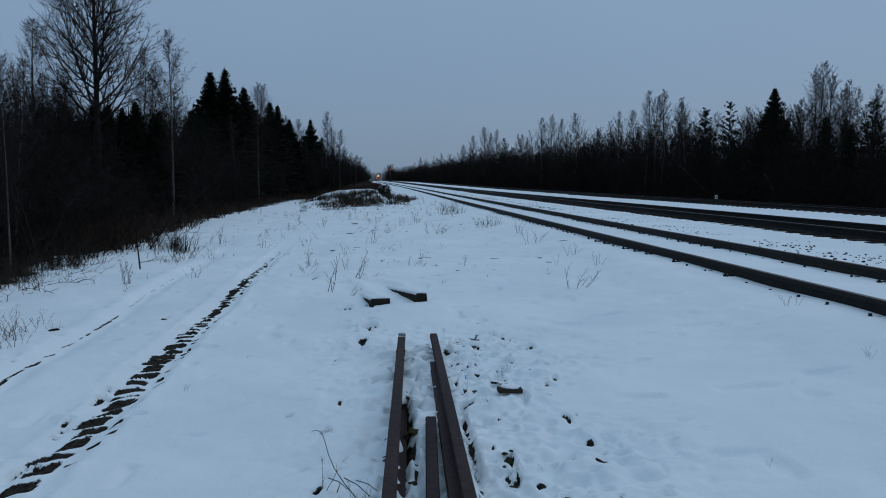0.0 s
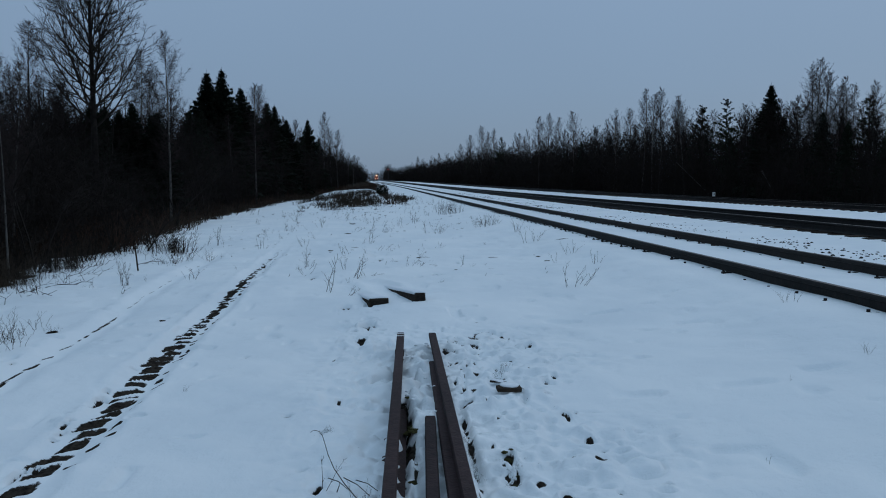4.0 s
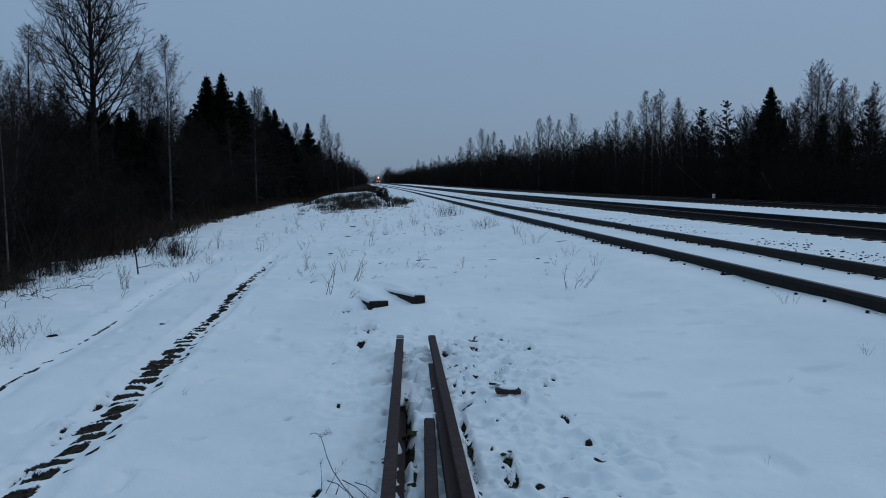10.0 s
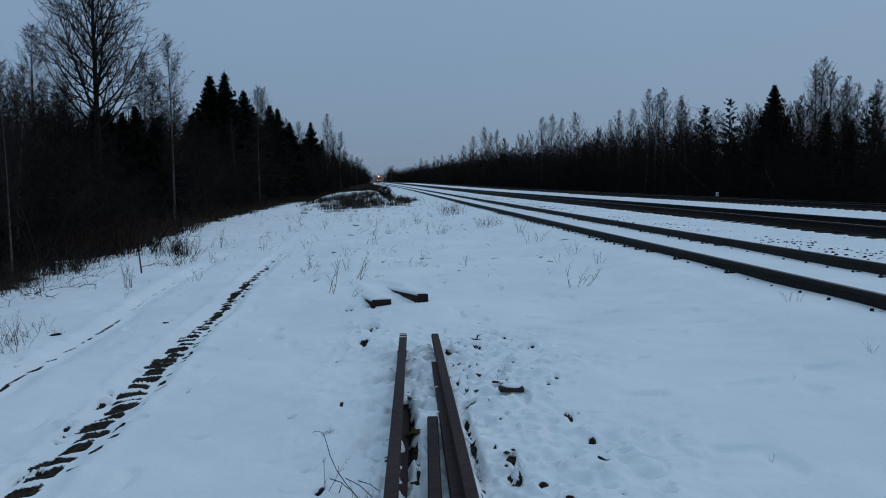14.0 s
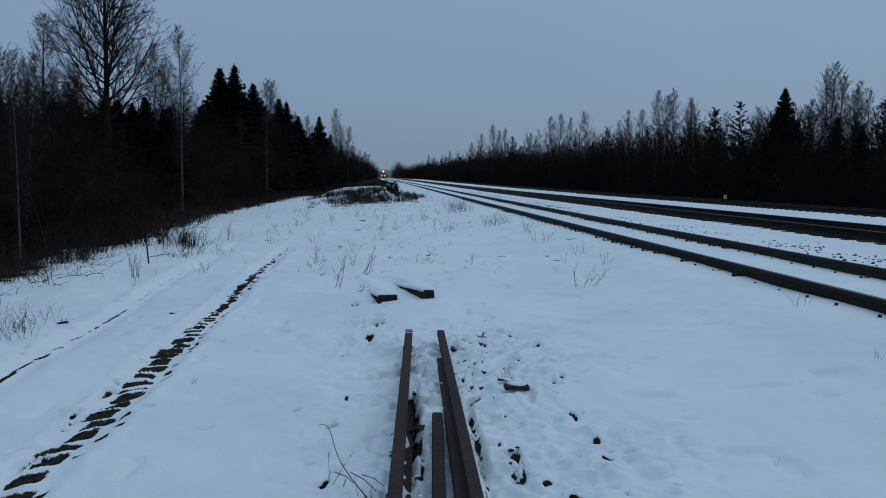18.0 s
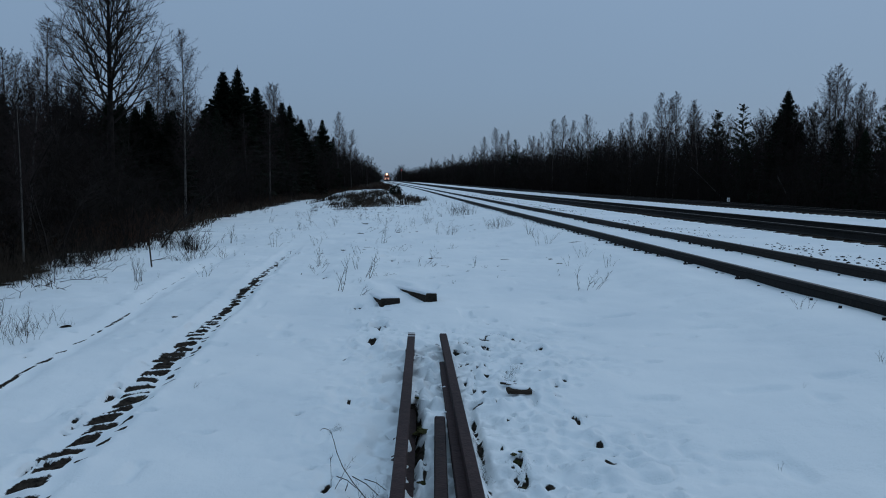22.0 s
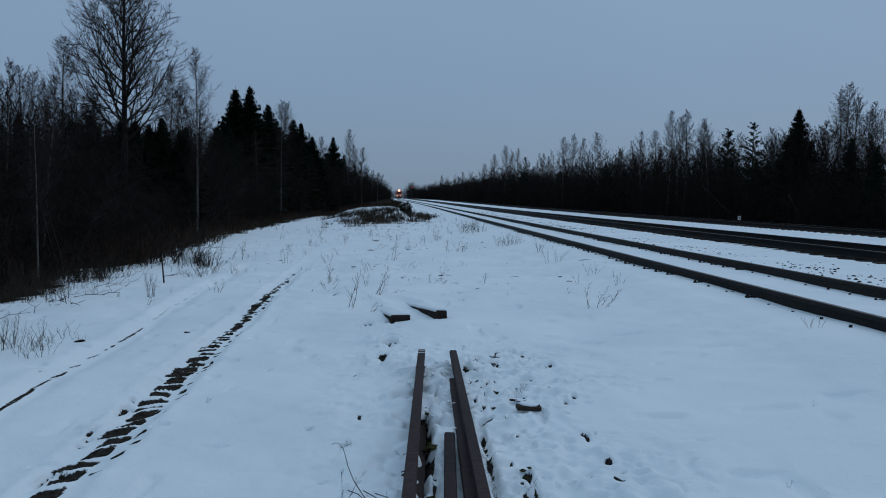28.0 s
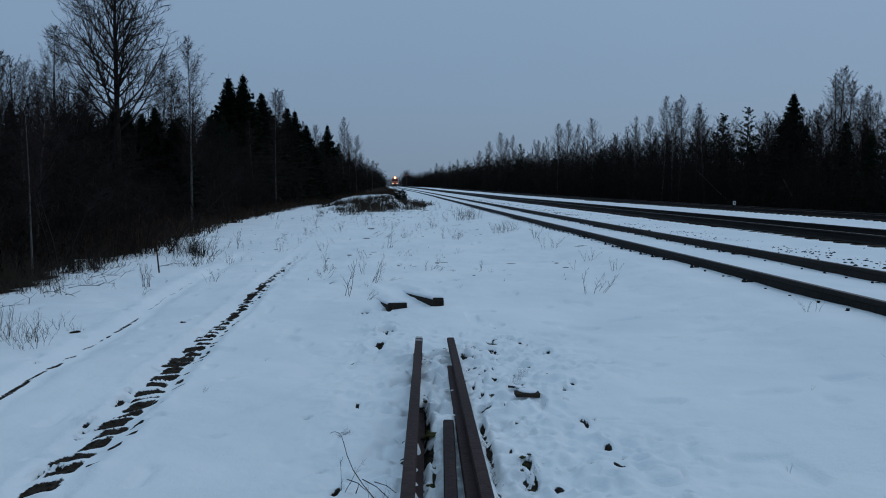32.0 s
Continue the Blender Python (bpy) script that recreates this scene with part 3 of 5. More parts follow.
def sleeper_mesh():
    bm = box(2.44, 0.22, 0.16, None, 0.02)
    me = bpy.data.meshes.new("sleeper")
    bm.to_mesh(me)
    bm.free()
    me.materials.append(OLD_WOOD)
    return me


SLEEPER = sleeper_mesh()
RND = random.Random(11)


def track(label, centre, top, sleeper_z, y0, y1, fast, long=1.0):
    t = tagged(new("railway_track"), label, "railway track", "parallel railway tracks")
    for x in (centre - 0.797, centre + 0.797):
        rail = part("rail", sweep("rail", x, top, TRACK_YS, DARK_STEEL), None, t)
        cap = [(-.027, .1812), (.027, .1812), (.027, .1795), (-.027, .1795)]
        part("running_surface", sweep("running_surface", x, top + 0.0005, TRACK_YS, WORN, cap), None, rail, "worn bright running surface")
    y = y0
    while y < y1:
        ox, oz = float(bend(y)), float(rise(y))
        part("sleeper", SLEEPER, None, t, at=pose(centre + ox, y, sleeper_z + oz + RND.uniform(-.012, .012), 0, 0, RND.uniform(-.6, .6)) @ Matrix.Diagonal((long * RND.uniform(.985, 1.015), 1, 1, 1)))
        if fast and y < fast:
            for x in (centre - 0.797, centre + 0.797):
                fx, fy = x + ox - 0.05, y + RND.uniform(-.03, .03)
                part("fastener", FASTENER, None, t, at=pose(fx + RND.uniform(-.01, .015), fy, height(fx - .07, fy) + RND.uniform(-.034, 0), RND.uniform(-6, 6), RND.uniform(-6, 6), RND.uniform(-14, 14)) @ Matrix.Diagonal((.95, RND.uniform(.45, .75), .8, 1)))
        y += 0.543
    return t


def stones():
    """Loose ballast stones that show through the snow between two tracks."""
    rr = random.Random(23)
    v, f = [], []
    ico = bmesh.new()
    bmesh.ops.create_icosphere(ico, subdivisions=1, radius=1.0)
    base = [p.co.copy() for p in ico.verts]
    faces = [[p.index for p in q.verts] for q in ico.faces]
    ico.free()
    for i in range(1700):
        y = 9 + 62 * rr.random() ** 1.4
        x = rr.gauss(7.35, .22) if rr.random() < .5 else rr.gauss(7.5, .6)
        if not 6.3 < x < 8.5 or float(lumps(x, y, 1.3, 24)) < rr.uniform(-.6, .5):
            continue
        r = .007 + .021 * rr.random() ** 2.4
        z = float(base_height(x, y)) + .006
        o = len(v)
        for p in base:
            k = r * rr.uniform(.7, 1.2)
            v.append((x + p.x * k * 1.5, y + p.y * k * 1.2, z - .25 * r + p.z * k * .75))
        f += [tuple(o + a for a in q) for q in faces]
    return mesh_object("ballast_stones", v, f, BALLAST, smooth=False)


tagged(new("ballast_stones", stones()), "loose dark ballast stones showing through snow", "stones", kind="stuff")
track("dark steel railway track half sunk in snow", 5.15, 0.14, -0.14, 3.35, 62, 44)
track("dark steel railway track on snowy ballast", 10.0, 0.27, 0.02, 8.1, 75, 0)
track("dark railway track on bare ballast by the forest", 18.9, 0.22, 0.0, 12.1, 70, 0, 1.26)


# ---------------------------------------------------------------- old rails lying in the snow
def old_rail(label, a, b, tip_paint=False, low=0.0):
    """A loose rail from a to b, both on its top edge."""
    a, b = Vector(a), Vector(b)
    d = b - a
    yaw = math.degrees(math.atan2(-d.x, d.y))
    tilt = math.degrees(math.asin(d.z / d.length))
    t = tagged(new("old_rail"), label, "rail", "loose rails in the snow")
    t.matrix_basis = pose(a.x, a.y, a.z, tilt, 0, yaw)
    n = 24
    ys = [d.length * i / n for i in range(n + 1)]
    me = sweep("rail_body", 0, 0, ys, RUST, [(x * .8, z) for x, z in RAIL], follow=False)
    part("rail_body", me, None, t)
    if tip_paint:
        for k, y in enumerate((d.length - 0.05, d.length - 0.14)):
            part("paint_mark", box(0.055, 0.022, 0.003, pose(0, y, 0.0005)), WHITE_PAINT, t, "white paint stripe across the rail")
        part("rail_joint", box(0.066, 0.03, 0.05, pose(0.0, d.length - 0.62, -0.0265), 0.006), RUST, t, "raised rusty joint")
    return t


old_rail("rusty brown steel rail lying in snow, white paint at its end", (-0.062, -2.0, -0.114), (0.294, 6.125, -0.116), True)
old_rail("rusty brown steel rail lying askew in snow", (0.346, -2.0, -0.117), (0.55, 6.123, -0.122))
old_rail("shorter rusty rail lying between two others", (0.102, -1.0, -0.147), (0.394, 4.072, -0.17))
old_rail("rusty rail half buried beneath another rail", (0.304, -1.0, -0.243), (0.498, 5.304, -0.16))


def snow_lump(x, y, z, r, seed):
    """An uneven clot of snow."""
    bm = bmesh.new()
    bmesh.ops.create_icosphere(bm, subdivisions=2, radius=1.0)
    rr = random.Random(seed)
    o = Vector((rr.uniform(0, 50), rr.uniform(0, 50), 0))
    for v in bm.verts:
        v.co *= 1 + 0.35 * noise.noise(v.co * 1.4 + o)
        v.co = Vector((v.co.x * r, v.co.y * r * 1.2, v.co.z * r * 0.45))
    for f in bm.faces:
        f.smooth = True
    bm.transform(pose(x, y, z))
    return bm


def snow_between():
    """The crusty snow that fills the gaps between the old rails, one heap of clots."""
    rr = random.Random(5)
    out = bmesh.new()
    for i in range(46):
        y = rr.uniform(2.6, 6.0)
        u = rr.uniform(0.1, 0.9)
        x = (0.235 + 0.017 * (y - 3)) * (1 - u) + (0.45 + 0.03 * (y - 3)) * u
        if y < 4.2 and abs(x - 0.355) < 0.06:
            continue
        if rr.random() < 0.75 - 0.2 * (y - 2.6):
            continue
        b = snow_lump(x, y, -0.185 + rr.uniform(-.02, .015), rr.uniform(.008, .017), i)
        me = bpy.data.meshes.new("l")
        b.to_mesh(me)
        b.free()
        out.from_mesh(me)
        bpy.data.meshes.remove(me)
    me = bpy.data.meshes.new("snow_clots")
    out.to_mesh(me)
    out.free()
    me.materials.append(SNOW)
    return me


tagged(new("snow_clots", snow_between()), "crusty white snow clots between the old rails", "snow", kind="stuff")


# ---------------------------------------------------------------- old sleepers under snow
def old_sleeper(label, front, back, w, h):
    f, b = Vector(front), Vector(back)
    d = b - f
    t = tagged(new("old_sleeper"), label, "sleeper", "old sleepers in the snow")
    t.matrix_basis = pose(f.x, f.y, f.z, math.degrees(math.asin(d.z / d.length)), 0, math.degrees(math.atan2(-d.x, d.y)))
    L = d.length
    bm = box(w, L, h, pose(0, L / 2, h / 2), 0.014)
    bmesh.ops.subdivide_edges(bm, edges=[e for e in bm.edges if e.calc_length() > L * 0.8], cuts=14)
    for v in bm.verts:
        v.co += Vector((1, 0.4, 1)) * 0.012 * noise.noise(v.co * 7)
    part("timber", bm, OLD_WOOD, t)
    part("end_face", box(w - 0.035, 0.012, h - 0.035, pose(0, -0.003, h / 2), 0.004), END_GRAIN, t, "dark sawn end")
    # the snow that lies on it
    n, m = 26, 7
    bm = bmesh.new()
    grid = []
    for i in range(n + 1):
        row = []
        for k in range(m + 1):
            u = k / m * 2 - 1
            y = 0.02 + L * i / n
            x = u * w * (0.52 + 0.03 * noise.noise(Vector((y * 3, u, 1))))
            z = h + 0.004 + 0.02 * (1 - u ** 4) * (0.8 + 0.5 * noise.noise(Vector((x * 5, y * 2.5, 3)))) * min(1, i / 2 + .2)
            row.append(bm.verts.new((x, y, z)))
        grid.append(row)
    for i in range(n):
        for k in range(m):
            bm.faces.new((grid[i][k], grid[i][k + 1], grid[i + 1][k + 1], grid[i + 1][k]))
    ext = bmesh.ops.extrude_face_region(bm, geom=bm.faces[:])
    for v in ext["geom"]:
        if isinstance(v, bmesh.types.BMVert):
            v.co.z -= 0.02
    bmesh.ops.recalc_face_normals(bm, faces=bm.faces[:])
    for f2 in bm.faces:
        f2.smooth = True
    part("snow_cap", bm, SNOW, t, "white snow along the top")
    return t


old_sleeper("dark weathered timber sleeper under a snow cap, blunt end bare", (0.125, 8.19, -0.325), (-0.24, 10.4, -0.52), 0.21, 0.17)
old_sleeper("brown weathered timber sleeper sunk in snow, corner bare", (0.575, 8.3, -0.285), (0.12, 10.3, -0.45), 0.125, 0.17)


# ---------------------------------------------------------------- trees
def unit(v):
    return v / max(np.linalg.norm(v), 1e-9)


def shoots(st, rr, o, e, r, n, length, fine, droop, wide=1.0):
    """A limb from o to e that bows upwards, with n side twigs, each a spray of finer ones."""
    o, e = Vector(o), Vector(e)
    d = e - o
    mid = o.lerp(e, .5) - Vector((0, 0, .10 * d.length))
    st[0].stick(o, mid, r, r * .6)
    st[0].stick(mid, e, r * .6, r * .2)
    ahead = d.normalized()
    for i in range(n):
        u = .15 + .85 * (i + rr.random()) / n
        q = o.lerp(mid, u * 2) if u < .5 else mid.lerp(e, u * 2 - 1)
        v = (ahead * .9 + Vector((rr.gauss(0, .4), rr.gauss(0, .4), rr.uniform(-.1, .45)))).normalized()
        l = length * rr.uniform(.5, 1.2) * (1.15 - .5 * u)
        t = q + v * l
        st[1].twig(q, t, max(r * .18, .005 * wide))
        for k in range(fine):
            p = q.lerp(t, rr.uniform(.15, 1))
            w = (v * .8 + Vector((rr.gauss(0, .42), rr.gauss(0, .42), rr.uniform(-.3, .45) - droop))).normalized()
            st[1].twig(p, p + w * l * rr.uniform(.35, .8), .0058 * wide)


def birch(seed, h, r, width, first=.25, stems=1, bark=BIRCH_BARK, twig=BIRCH_TWIG, n=88, droop=.3, twigs=7, fine=7, wide=.55, sway=.022):
    """A slender tree: trunk, rising limbs and a haze of fine twigs."""
    rr = random.Random(seed)
    tr, cr = Sticks(), [Sticks(), Sticks()]
    cr[1] = cr[0]
    for s in range(stems):
        hs = h * (1 if s == 0 else rr.uniform(.72, .97))
        p = Vector((rr.uniform(-.3, .3), rr.uniform(-.3, .3), -.3)) if s else Vector((0, 0, -.3))
        lean = Vector((rr.gauss(0, .05), rr.gauss(0, .05), 1)) if s else Vector((rr.gauss(0, .015), rr.gauss(0, .015), 1))
        pts = [p]
        k = 14
        for i in range(k):
            lean = (lean + Vector((rr.gauss(0, sway), rr.gauss(0, sway), .03))).normalized()
            pts.append(pts[-1] + lean * (hs + .3) / k)
        for i in range(k):
            tr.stick(pts[i], pts[i + 1], r * (1 - i / k) ** .9 + .008, r * (1 - (i + 1) / k) ** .9 + .006)
        m = int(n * hs / h)
        for i in range(m):
            u = first + (.99 - first) * (i + rr.random()) / m
            a, j = u * k, min(k - 1, int(u * k))
            o = pts[j].lerp(pts[j + 1], a - j)
            v = (u - first) / (1 - first)
            L = width * h * (math.sin(math.pi * (.16 + .82 * v ** .85)) ** .9) * rr.uniform(.5, 1.1)
            az = rr.uniform(0, 6.283)
            rise_ = rr.uniform(.75, 1.5) + .6 * v
            e = o + Vector((math.cos(az) * L, math.sin(az) * L, L * rise_))
            shoots(cr, rr, o, e, max(r * .2 * (1 - u), .005), twigs, L * .42 + .09, fine, droop, wide)
    return tr.mesh("trunk", bark, 6), cr[0].mesh("crown", twig)


def broad_tree(seed, h):
    """The big tree: a straight trunk, limbs that leave it at half a right angle and sweep up into an egg-shaped fan of fine twigs."""
    rr = random.Random(seed)
    tr, cr = Sticks(), Sticks()

    def spray(p, d, L, r, depth):
        """A bowed branch; it forks into shorter ones and ends in fine twigs."""
        n = max(3, int(L / .3))
        for i in range(n):
            u = (i + 1) / n
            d = (d + Vector((rr.gauss(0, .05), rr.gauss(0, .05), .085 if depth == 1 else .05))).normalized()
            q = p + d * (L / n)
            cr.stick(p, q, r * (1 - .85 * (u - 1 / n)) + .0025, r * (1 - .85 * u) + .002)
            if depth < 3 and u > .14:
                for _ in range(2 if depth == 1 and rr.random() < .6 else 1):
                    side = Vector((rr.gauss(0, 1), rr.gauss(0, 1), rr.gauss(.1, .6)))
                    side = (side - d * side.dot(d)).normalized()
                    ang = radians(rr.uniform(24, 52))
                    spray(q, d * math.cos(ang) + side * math.sin(ang), L * rr.uniform(.22, .46) * (1.2 - .55 * u), max(r * (1 - .8 * u) * .6, .0062), depth + 1)
            if depth == 3 or u > .7:
                for _ in range(2):
                    w = (d + Vector((rr.gauss(0, .4), rr.gauss(0, .4), rr.uniform(-.1, .4)))).normalized()
                    cr.twig(q, q + w * rr.uniform(.14, .38), .007)
            p = q

    n = 22
    pts = [Vector((0, 0, -.3))]
    for i in range(n):
        pts.append(pts[-1] + Vector((rr.gauss(.006, .012), rr.gauss(0, .012), (h + .3) / n)))
        tr.stick(pts[i], pts[i + 1], .155 * (1 - i / n) ** .8 + .01, .155 * (1 - (i + 1) / n) ** .8 + .008)
    m = 44
    for i in range(m):
        u = .36 + .6 * (i + rr.random()) / m
        j = min(n - 1, int(u * n))
        o = pts[j].lerp(pts[j + 1], u * n - j)
        az = 2.4 * i + rr.uniform(-.4, .4)
        v = (u - .36) / .64
        L = (3.3 * (1 - v) ** .8 + .5) * rr.uniform(.72, 1.08)
        ang = radians(rr.uniform(42, 66) - 16 * v)
        spray(o, Vector((math.cos(az) * math.sin(ang), math.sin(az) * math.sin(ang), math.cos(ang))), L, .038 * (1 - v) + .018, 1)
    # two leaders that fork off the trunk and climb beside it
    for az, u in ((2.9, .42), (.2, .5)):
        j = int(u * n)
        spray(pts[j], Vector((math.cos(az) * .34, math.sin(az) * .3, 1)).normalized(), h * .42, .055, 1)
    return tr.mesh("trunk", BARK, 7), cr.mesh("crown", BARK)


def spruce(seed, h, w, step=.15):
    """A pointed spruce: whorl above whorl of boughs, each bough a flat spray with hanging twigs."""
    rr = random.Random(seed)
    tr, cr = Sticks(), Sticks()
    n = 10
    for i in range(n):
        tr.stick((0, 0, h * i / n - .2), (0, 0, h * (i + 1) / n - .2), .012 * h * (1 - i / n) + .012, .012 * h * (1 - (i + 1) / n) + .008)
    z = 0.25
    while z < h * .985:
        u = z / h
        reach = w * (1 - u) ** .92 * rr.uniform(.86, 1.12) + .06
        k = rr.randint(7, 9)
        a0 = rr.uniform(0, 6.28)
        for j in range(k):
            a = a0 + 6.283 * j / k + rr.uniform(-.3, .3)
            L = reach * rr.uniform(.78, 1.12)
            droop = -.42 + .7 * u + rr.uniform(-.13, .13)
            o = Vector((0, 0, z + rr.uniform(-.12, .12)))
            d = Vector((math.cos(a), math.sin(a), droop)).normalized()
            e = o + d * L + Vector((0, 0, .16 * L))
            cr.stick(o, e, .012, .004)
            m = max(3, int(L / step))
            for i in range(m):
                q = o.lerp(e, .15 + .85 * (i + rr.random() * .5) / m)
                l = (.07 + .13 * L + .14 * L * (1 - i / m)) * rr.uniform(.7, 1.3)
                for s in (-1, 1):
                    side = Vector((-d.y, d.x, 0)) * s
                    t = q + (d * .8 + side * .65 + Vector((0, 0, rr.uniform(-.5, .05)))).normalized() * l
                    cr.blade(q, t, .026 + .065 * L, (rr.uniform(-.5, .5), rr.uniform(-.5, .5), 1))
                if i % 2 == 0 or u > .6:
                    cr.blade(q, q + (d * .5 + Vector((0, 0, -.8))).normalized() * l * (.9 + .3 * u), .025 + .06 * L, (-d.y, d.x, 0))
            cr.blade(e - d * .06, e + d * .13 + Vector((0, 0, .04)), .02, (0, 0, 1))
        # the shaded inner needles
        for j in range(8):
            a = a0 + .785 * j + .4
            o = Vector((math.cos(a) * reach * .2, math.sin(a) * reach * .2, z + .08 + .2 * (1 - u)))
            cr.blade(o, o + Vector((math.cos(a) * reach * .5, math.sin(a) * reach * .5, -.2 - .75 * (1 - u))), .03 + .42 * (1 - u), (math.cos(a), math.sin(a), 0))
        z += rr.uniform(.5, .75) * (.17 + .15 * (1 - u)) * max(.6, h / 10) * (1 + .5 * (step / .13 - 1))
    cr.blade((0, 0, h * .93), (0, 0, h * 1.03), .03, (1, 0, 0))
    cr.blade((0, 0, h * .93), (0, 0, h * 1.03), .03, (0, 1, 0))
    return tr.mesh("trunk", BARK, 5), cr.mesh("crown", NEEDLE)


def pine(seed, h, w):
    rr = random.Random(seed)
    tr, cr = Sticks(), Sticks()
    n = 9
    pts = [Vector((.03 * math.sin(i * 1.3 + seed), .03 * math.cos(i), h * i / n - .2)) for i in range(n + 1)]
    for i in range(n):
        tr.stick(pts[i], pts[i + 1], .014 * h * (1 - i / n) + .012, .014 * h * (1 - (i + 1) / n) + .01)
    z = .22 * h
    while z < h * .97:
        u = z / h
        reach = w * (1 - u) ** .75 * (.7 + .5 * min(1, (u - .15) * 3)) + .08
        for j in range(7):
            a = 6.283 * j / 7 + rr.uniform(-.5, .5) + z * 2
            L = reach * rr.uniform(.6, 1.15)
            o = Vector((0, 0, z + rr.uniform(-.3, .3) * h / 9))
            e = o + Vector((math.cos(a) * L, math.sin(a) * L, L * (.1 + .55 * u)))
            cr.stick(o, e, .02, .007)
            for i in range(max(3, int(L / .16))):
                q = o.lerp(e, rr.uniform(.2, 1.05))
                for _ in range(8):
                    dv = Vector((rr.gauss(0, 1), rr.gauss(0, 1), rr.gauss(.3, .8))).normalized()
                    cr.blade(q, q + dv * rr.uniform(.6, 1.1) * (.12 + .3 * (1 - u)), .05, (rr.random(), rr.random(), rr.random()))
        z += .5 * h / 9 * rr.uniform(.8, 1.2)
    return tr.mesh("trunk", BARK, 5), cr.mesh("crown", PINE_NEEDLE)


def tree(name, label, meshes, x, y, h, h0, group, spin, lean=0.0):
    t = tagged(new(name), label, "tree", group)
    s = h / h0
    t.matrix_basis = pose(x, y, float(base_height(x, y)) - .05, 0, lean, spin) @ Matrix.Diagonal((s, s, s, 1))
    for nm, me in zip(("trunk", "crown"), meshes):
        part(nm, me, None, t)
    return t


BIRCHES = [birch(s, 9, .085, w, n=140, twigs=8, fine=9, droop=.3, wide=.72) for s, w in ((1, .12), (2, .11), (3, .13), (4, .105))]
PALE_BIRCH = birch(9, 9, .062, .11, .3, bark=PALE_BARK, n=150, twigs=8, fine=8, droop=.4, wide=.62, sway=.006)
YOUNG_BIRCHES = [birch(s, 9, .06, .13, .12, n=90, wide=1.25, fine=7) for s in (5, 6)]
ALDERS = [birch(s, 7, .06, .19, .12, 3, BARK, TWIG, 48, .05, 8, 7, 1.35) for s in (21, 22, 23)]
SPRUCES = [spruce(31, 10, 3.6, .15), spruce(32, 10, 3.3, .16), spruce(33, 10, 3.8, .16)]
SLIM_SPRUCE = spruce(36, 10, 3.1, .14)
FAR_BIRCHES = [birch(s, 9, .08, .13, .2, n=44, twigs=6, fine=5, wide=2.4) for s in (7, 8)]
FAR_ALDERS = [birch(s, 7, .07, .20, .12, 2, BARK, TWIG, 32, .05, 6, 5, 2.6) for s in (27, 28)]
YOUNG_SPRUCES = [spruce(34, 10, 2.6, .3), spruce(35, 10, 3.0, .3)]
PINES = [pine(41, 9, 2.1), pine(42, 9, 1.8)]
BIG = broad_tree(55, 11.5)

tree("broadleaf_tree", "tall bare broadleaf tree with a dense dark crown of branches", BIG, *(-10.52, 30.0, 10.71), 11.5, "trees along the west edge", 40)

# x, y, height of the single trees that stand out
WEST_SPRUCES = [(-13.1, 62, 10.2), (-11.98, 62, 10.45), (-11.23, 66, 9.5), (-10.53, 76, 9.3), (-10.05, 78, 9.2), (-13.6, 58, 6.9), (-10.94, 70, 8.0), (-11.9, 64.5, 8.2), (-12.5, 66, 8.6), (-9.6, 84, 8.3), (-9.84, 112, 10.4)]
WEST_BIRCHES = [(-13.06, 31, 7.8), (-8.55, 19, 4.5), (-11.05, 24, 5.34), (-11.92, 27, 5.53), (-11.87, 30, 5.16), (-11.41, 38, 7.87), (-10.35, 70, 10.1), (-10.16, 88, 8.9), (-9.77, 95, 9.12), (-8.49, 122, 12.22), (-6.8, 135, 10.17), (-7.55, 128, 10.23), (-5.33, 175, 6.82), (-12.99, 34, 6.34), (-11.22, 40, 7.24), (-16.39, 40, 6.86)]
EAST_CONIFERS = [(26.9, 51, 8.09), (26.8, 62, 8.01), (27.05, 58, 7.77), (31.38, 47, 7.18), (26.66, 165, 10.48)]
EAST_BIRCHES = [(26.36, 75, 10.49), (26.42, 72, 9.71), (27.28, 72, 10.37), (28.65, 72, 9.22), (27.89, 68, 9.25), (27.09, 55, 7.09), (28.21, 56, 6.91), (28.82, 51, 7.29), (28.85, 52, 6.74), (28.56, 48, 9.32), (28.79, 49, 9.01), (29.78, 49, 8.66), (29.75, 47, 8.03), (29.37, 47, 7.49), (30.44, 45, 7.61), (26.65, 80, 9.14), (26.09, 82, 8.41)]
EAST_FAR = [(27.17, 106, 11.01), (26.25, 118, 11.76), (25.45, 120, 11.47), (27.24, 118, 11.17), (28.23, 98, 8.09), (28.46, 95, 7.41), (25.96, 140, 10), (26.66, 135, 9.24), (25.7, 190, 14.51), (27.33, 182, 13.48), (24.72, 205, 13.23), (26.7, 188, 13.16), (24.86, 230, 11.76), (25.38, 320, 12.31), (23.44, 450, 14.65), (25.68, 380, 10.9), (26.17, 280, 8.85)]
for i, (x, y, h) in enumerate(WEST_SPRUCES):
    tree("spruce_tree", "dark green pointed spruce tree with drooping boughs", SPRUCES[i % 3], x, y, h, 10, "trees along the west edge", 70 * i)
for i, (x, y, h) in enumerate(WEST_BIRCHES):
    tree("birch_tree", "slender leafless birch tree with a pale trunk", BIRCHES[i % 4], x, y, h, 9, "trees along the west edge", 83 * i)
for i, (x, y, h) in enumerate(EAST_CONIFERS):
    if i == 0:
        tree("spruce_tree", "tall dark pointed spruce tree", SLIM_SPRUCE, x, y, h, 10, "trees along the east edge", 10)
    else:
        tree("pine_tree", "dark green pine tree with an open crown", PINES[i % 2], x, y, h, 9, "trees along the east edge", 50 * i)
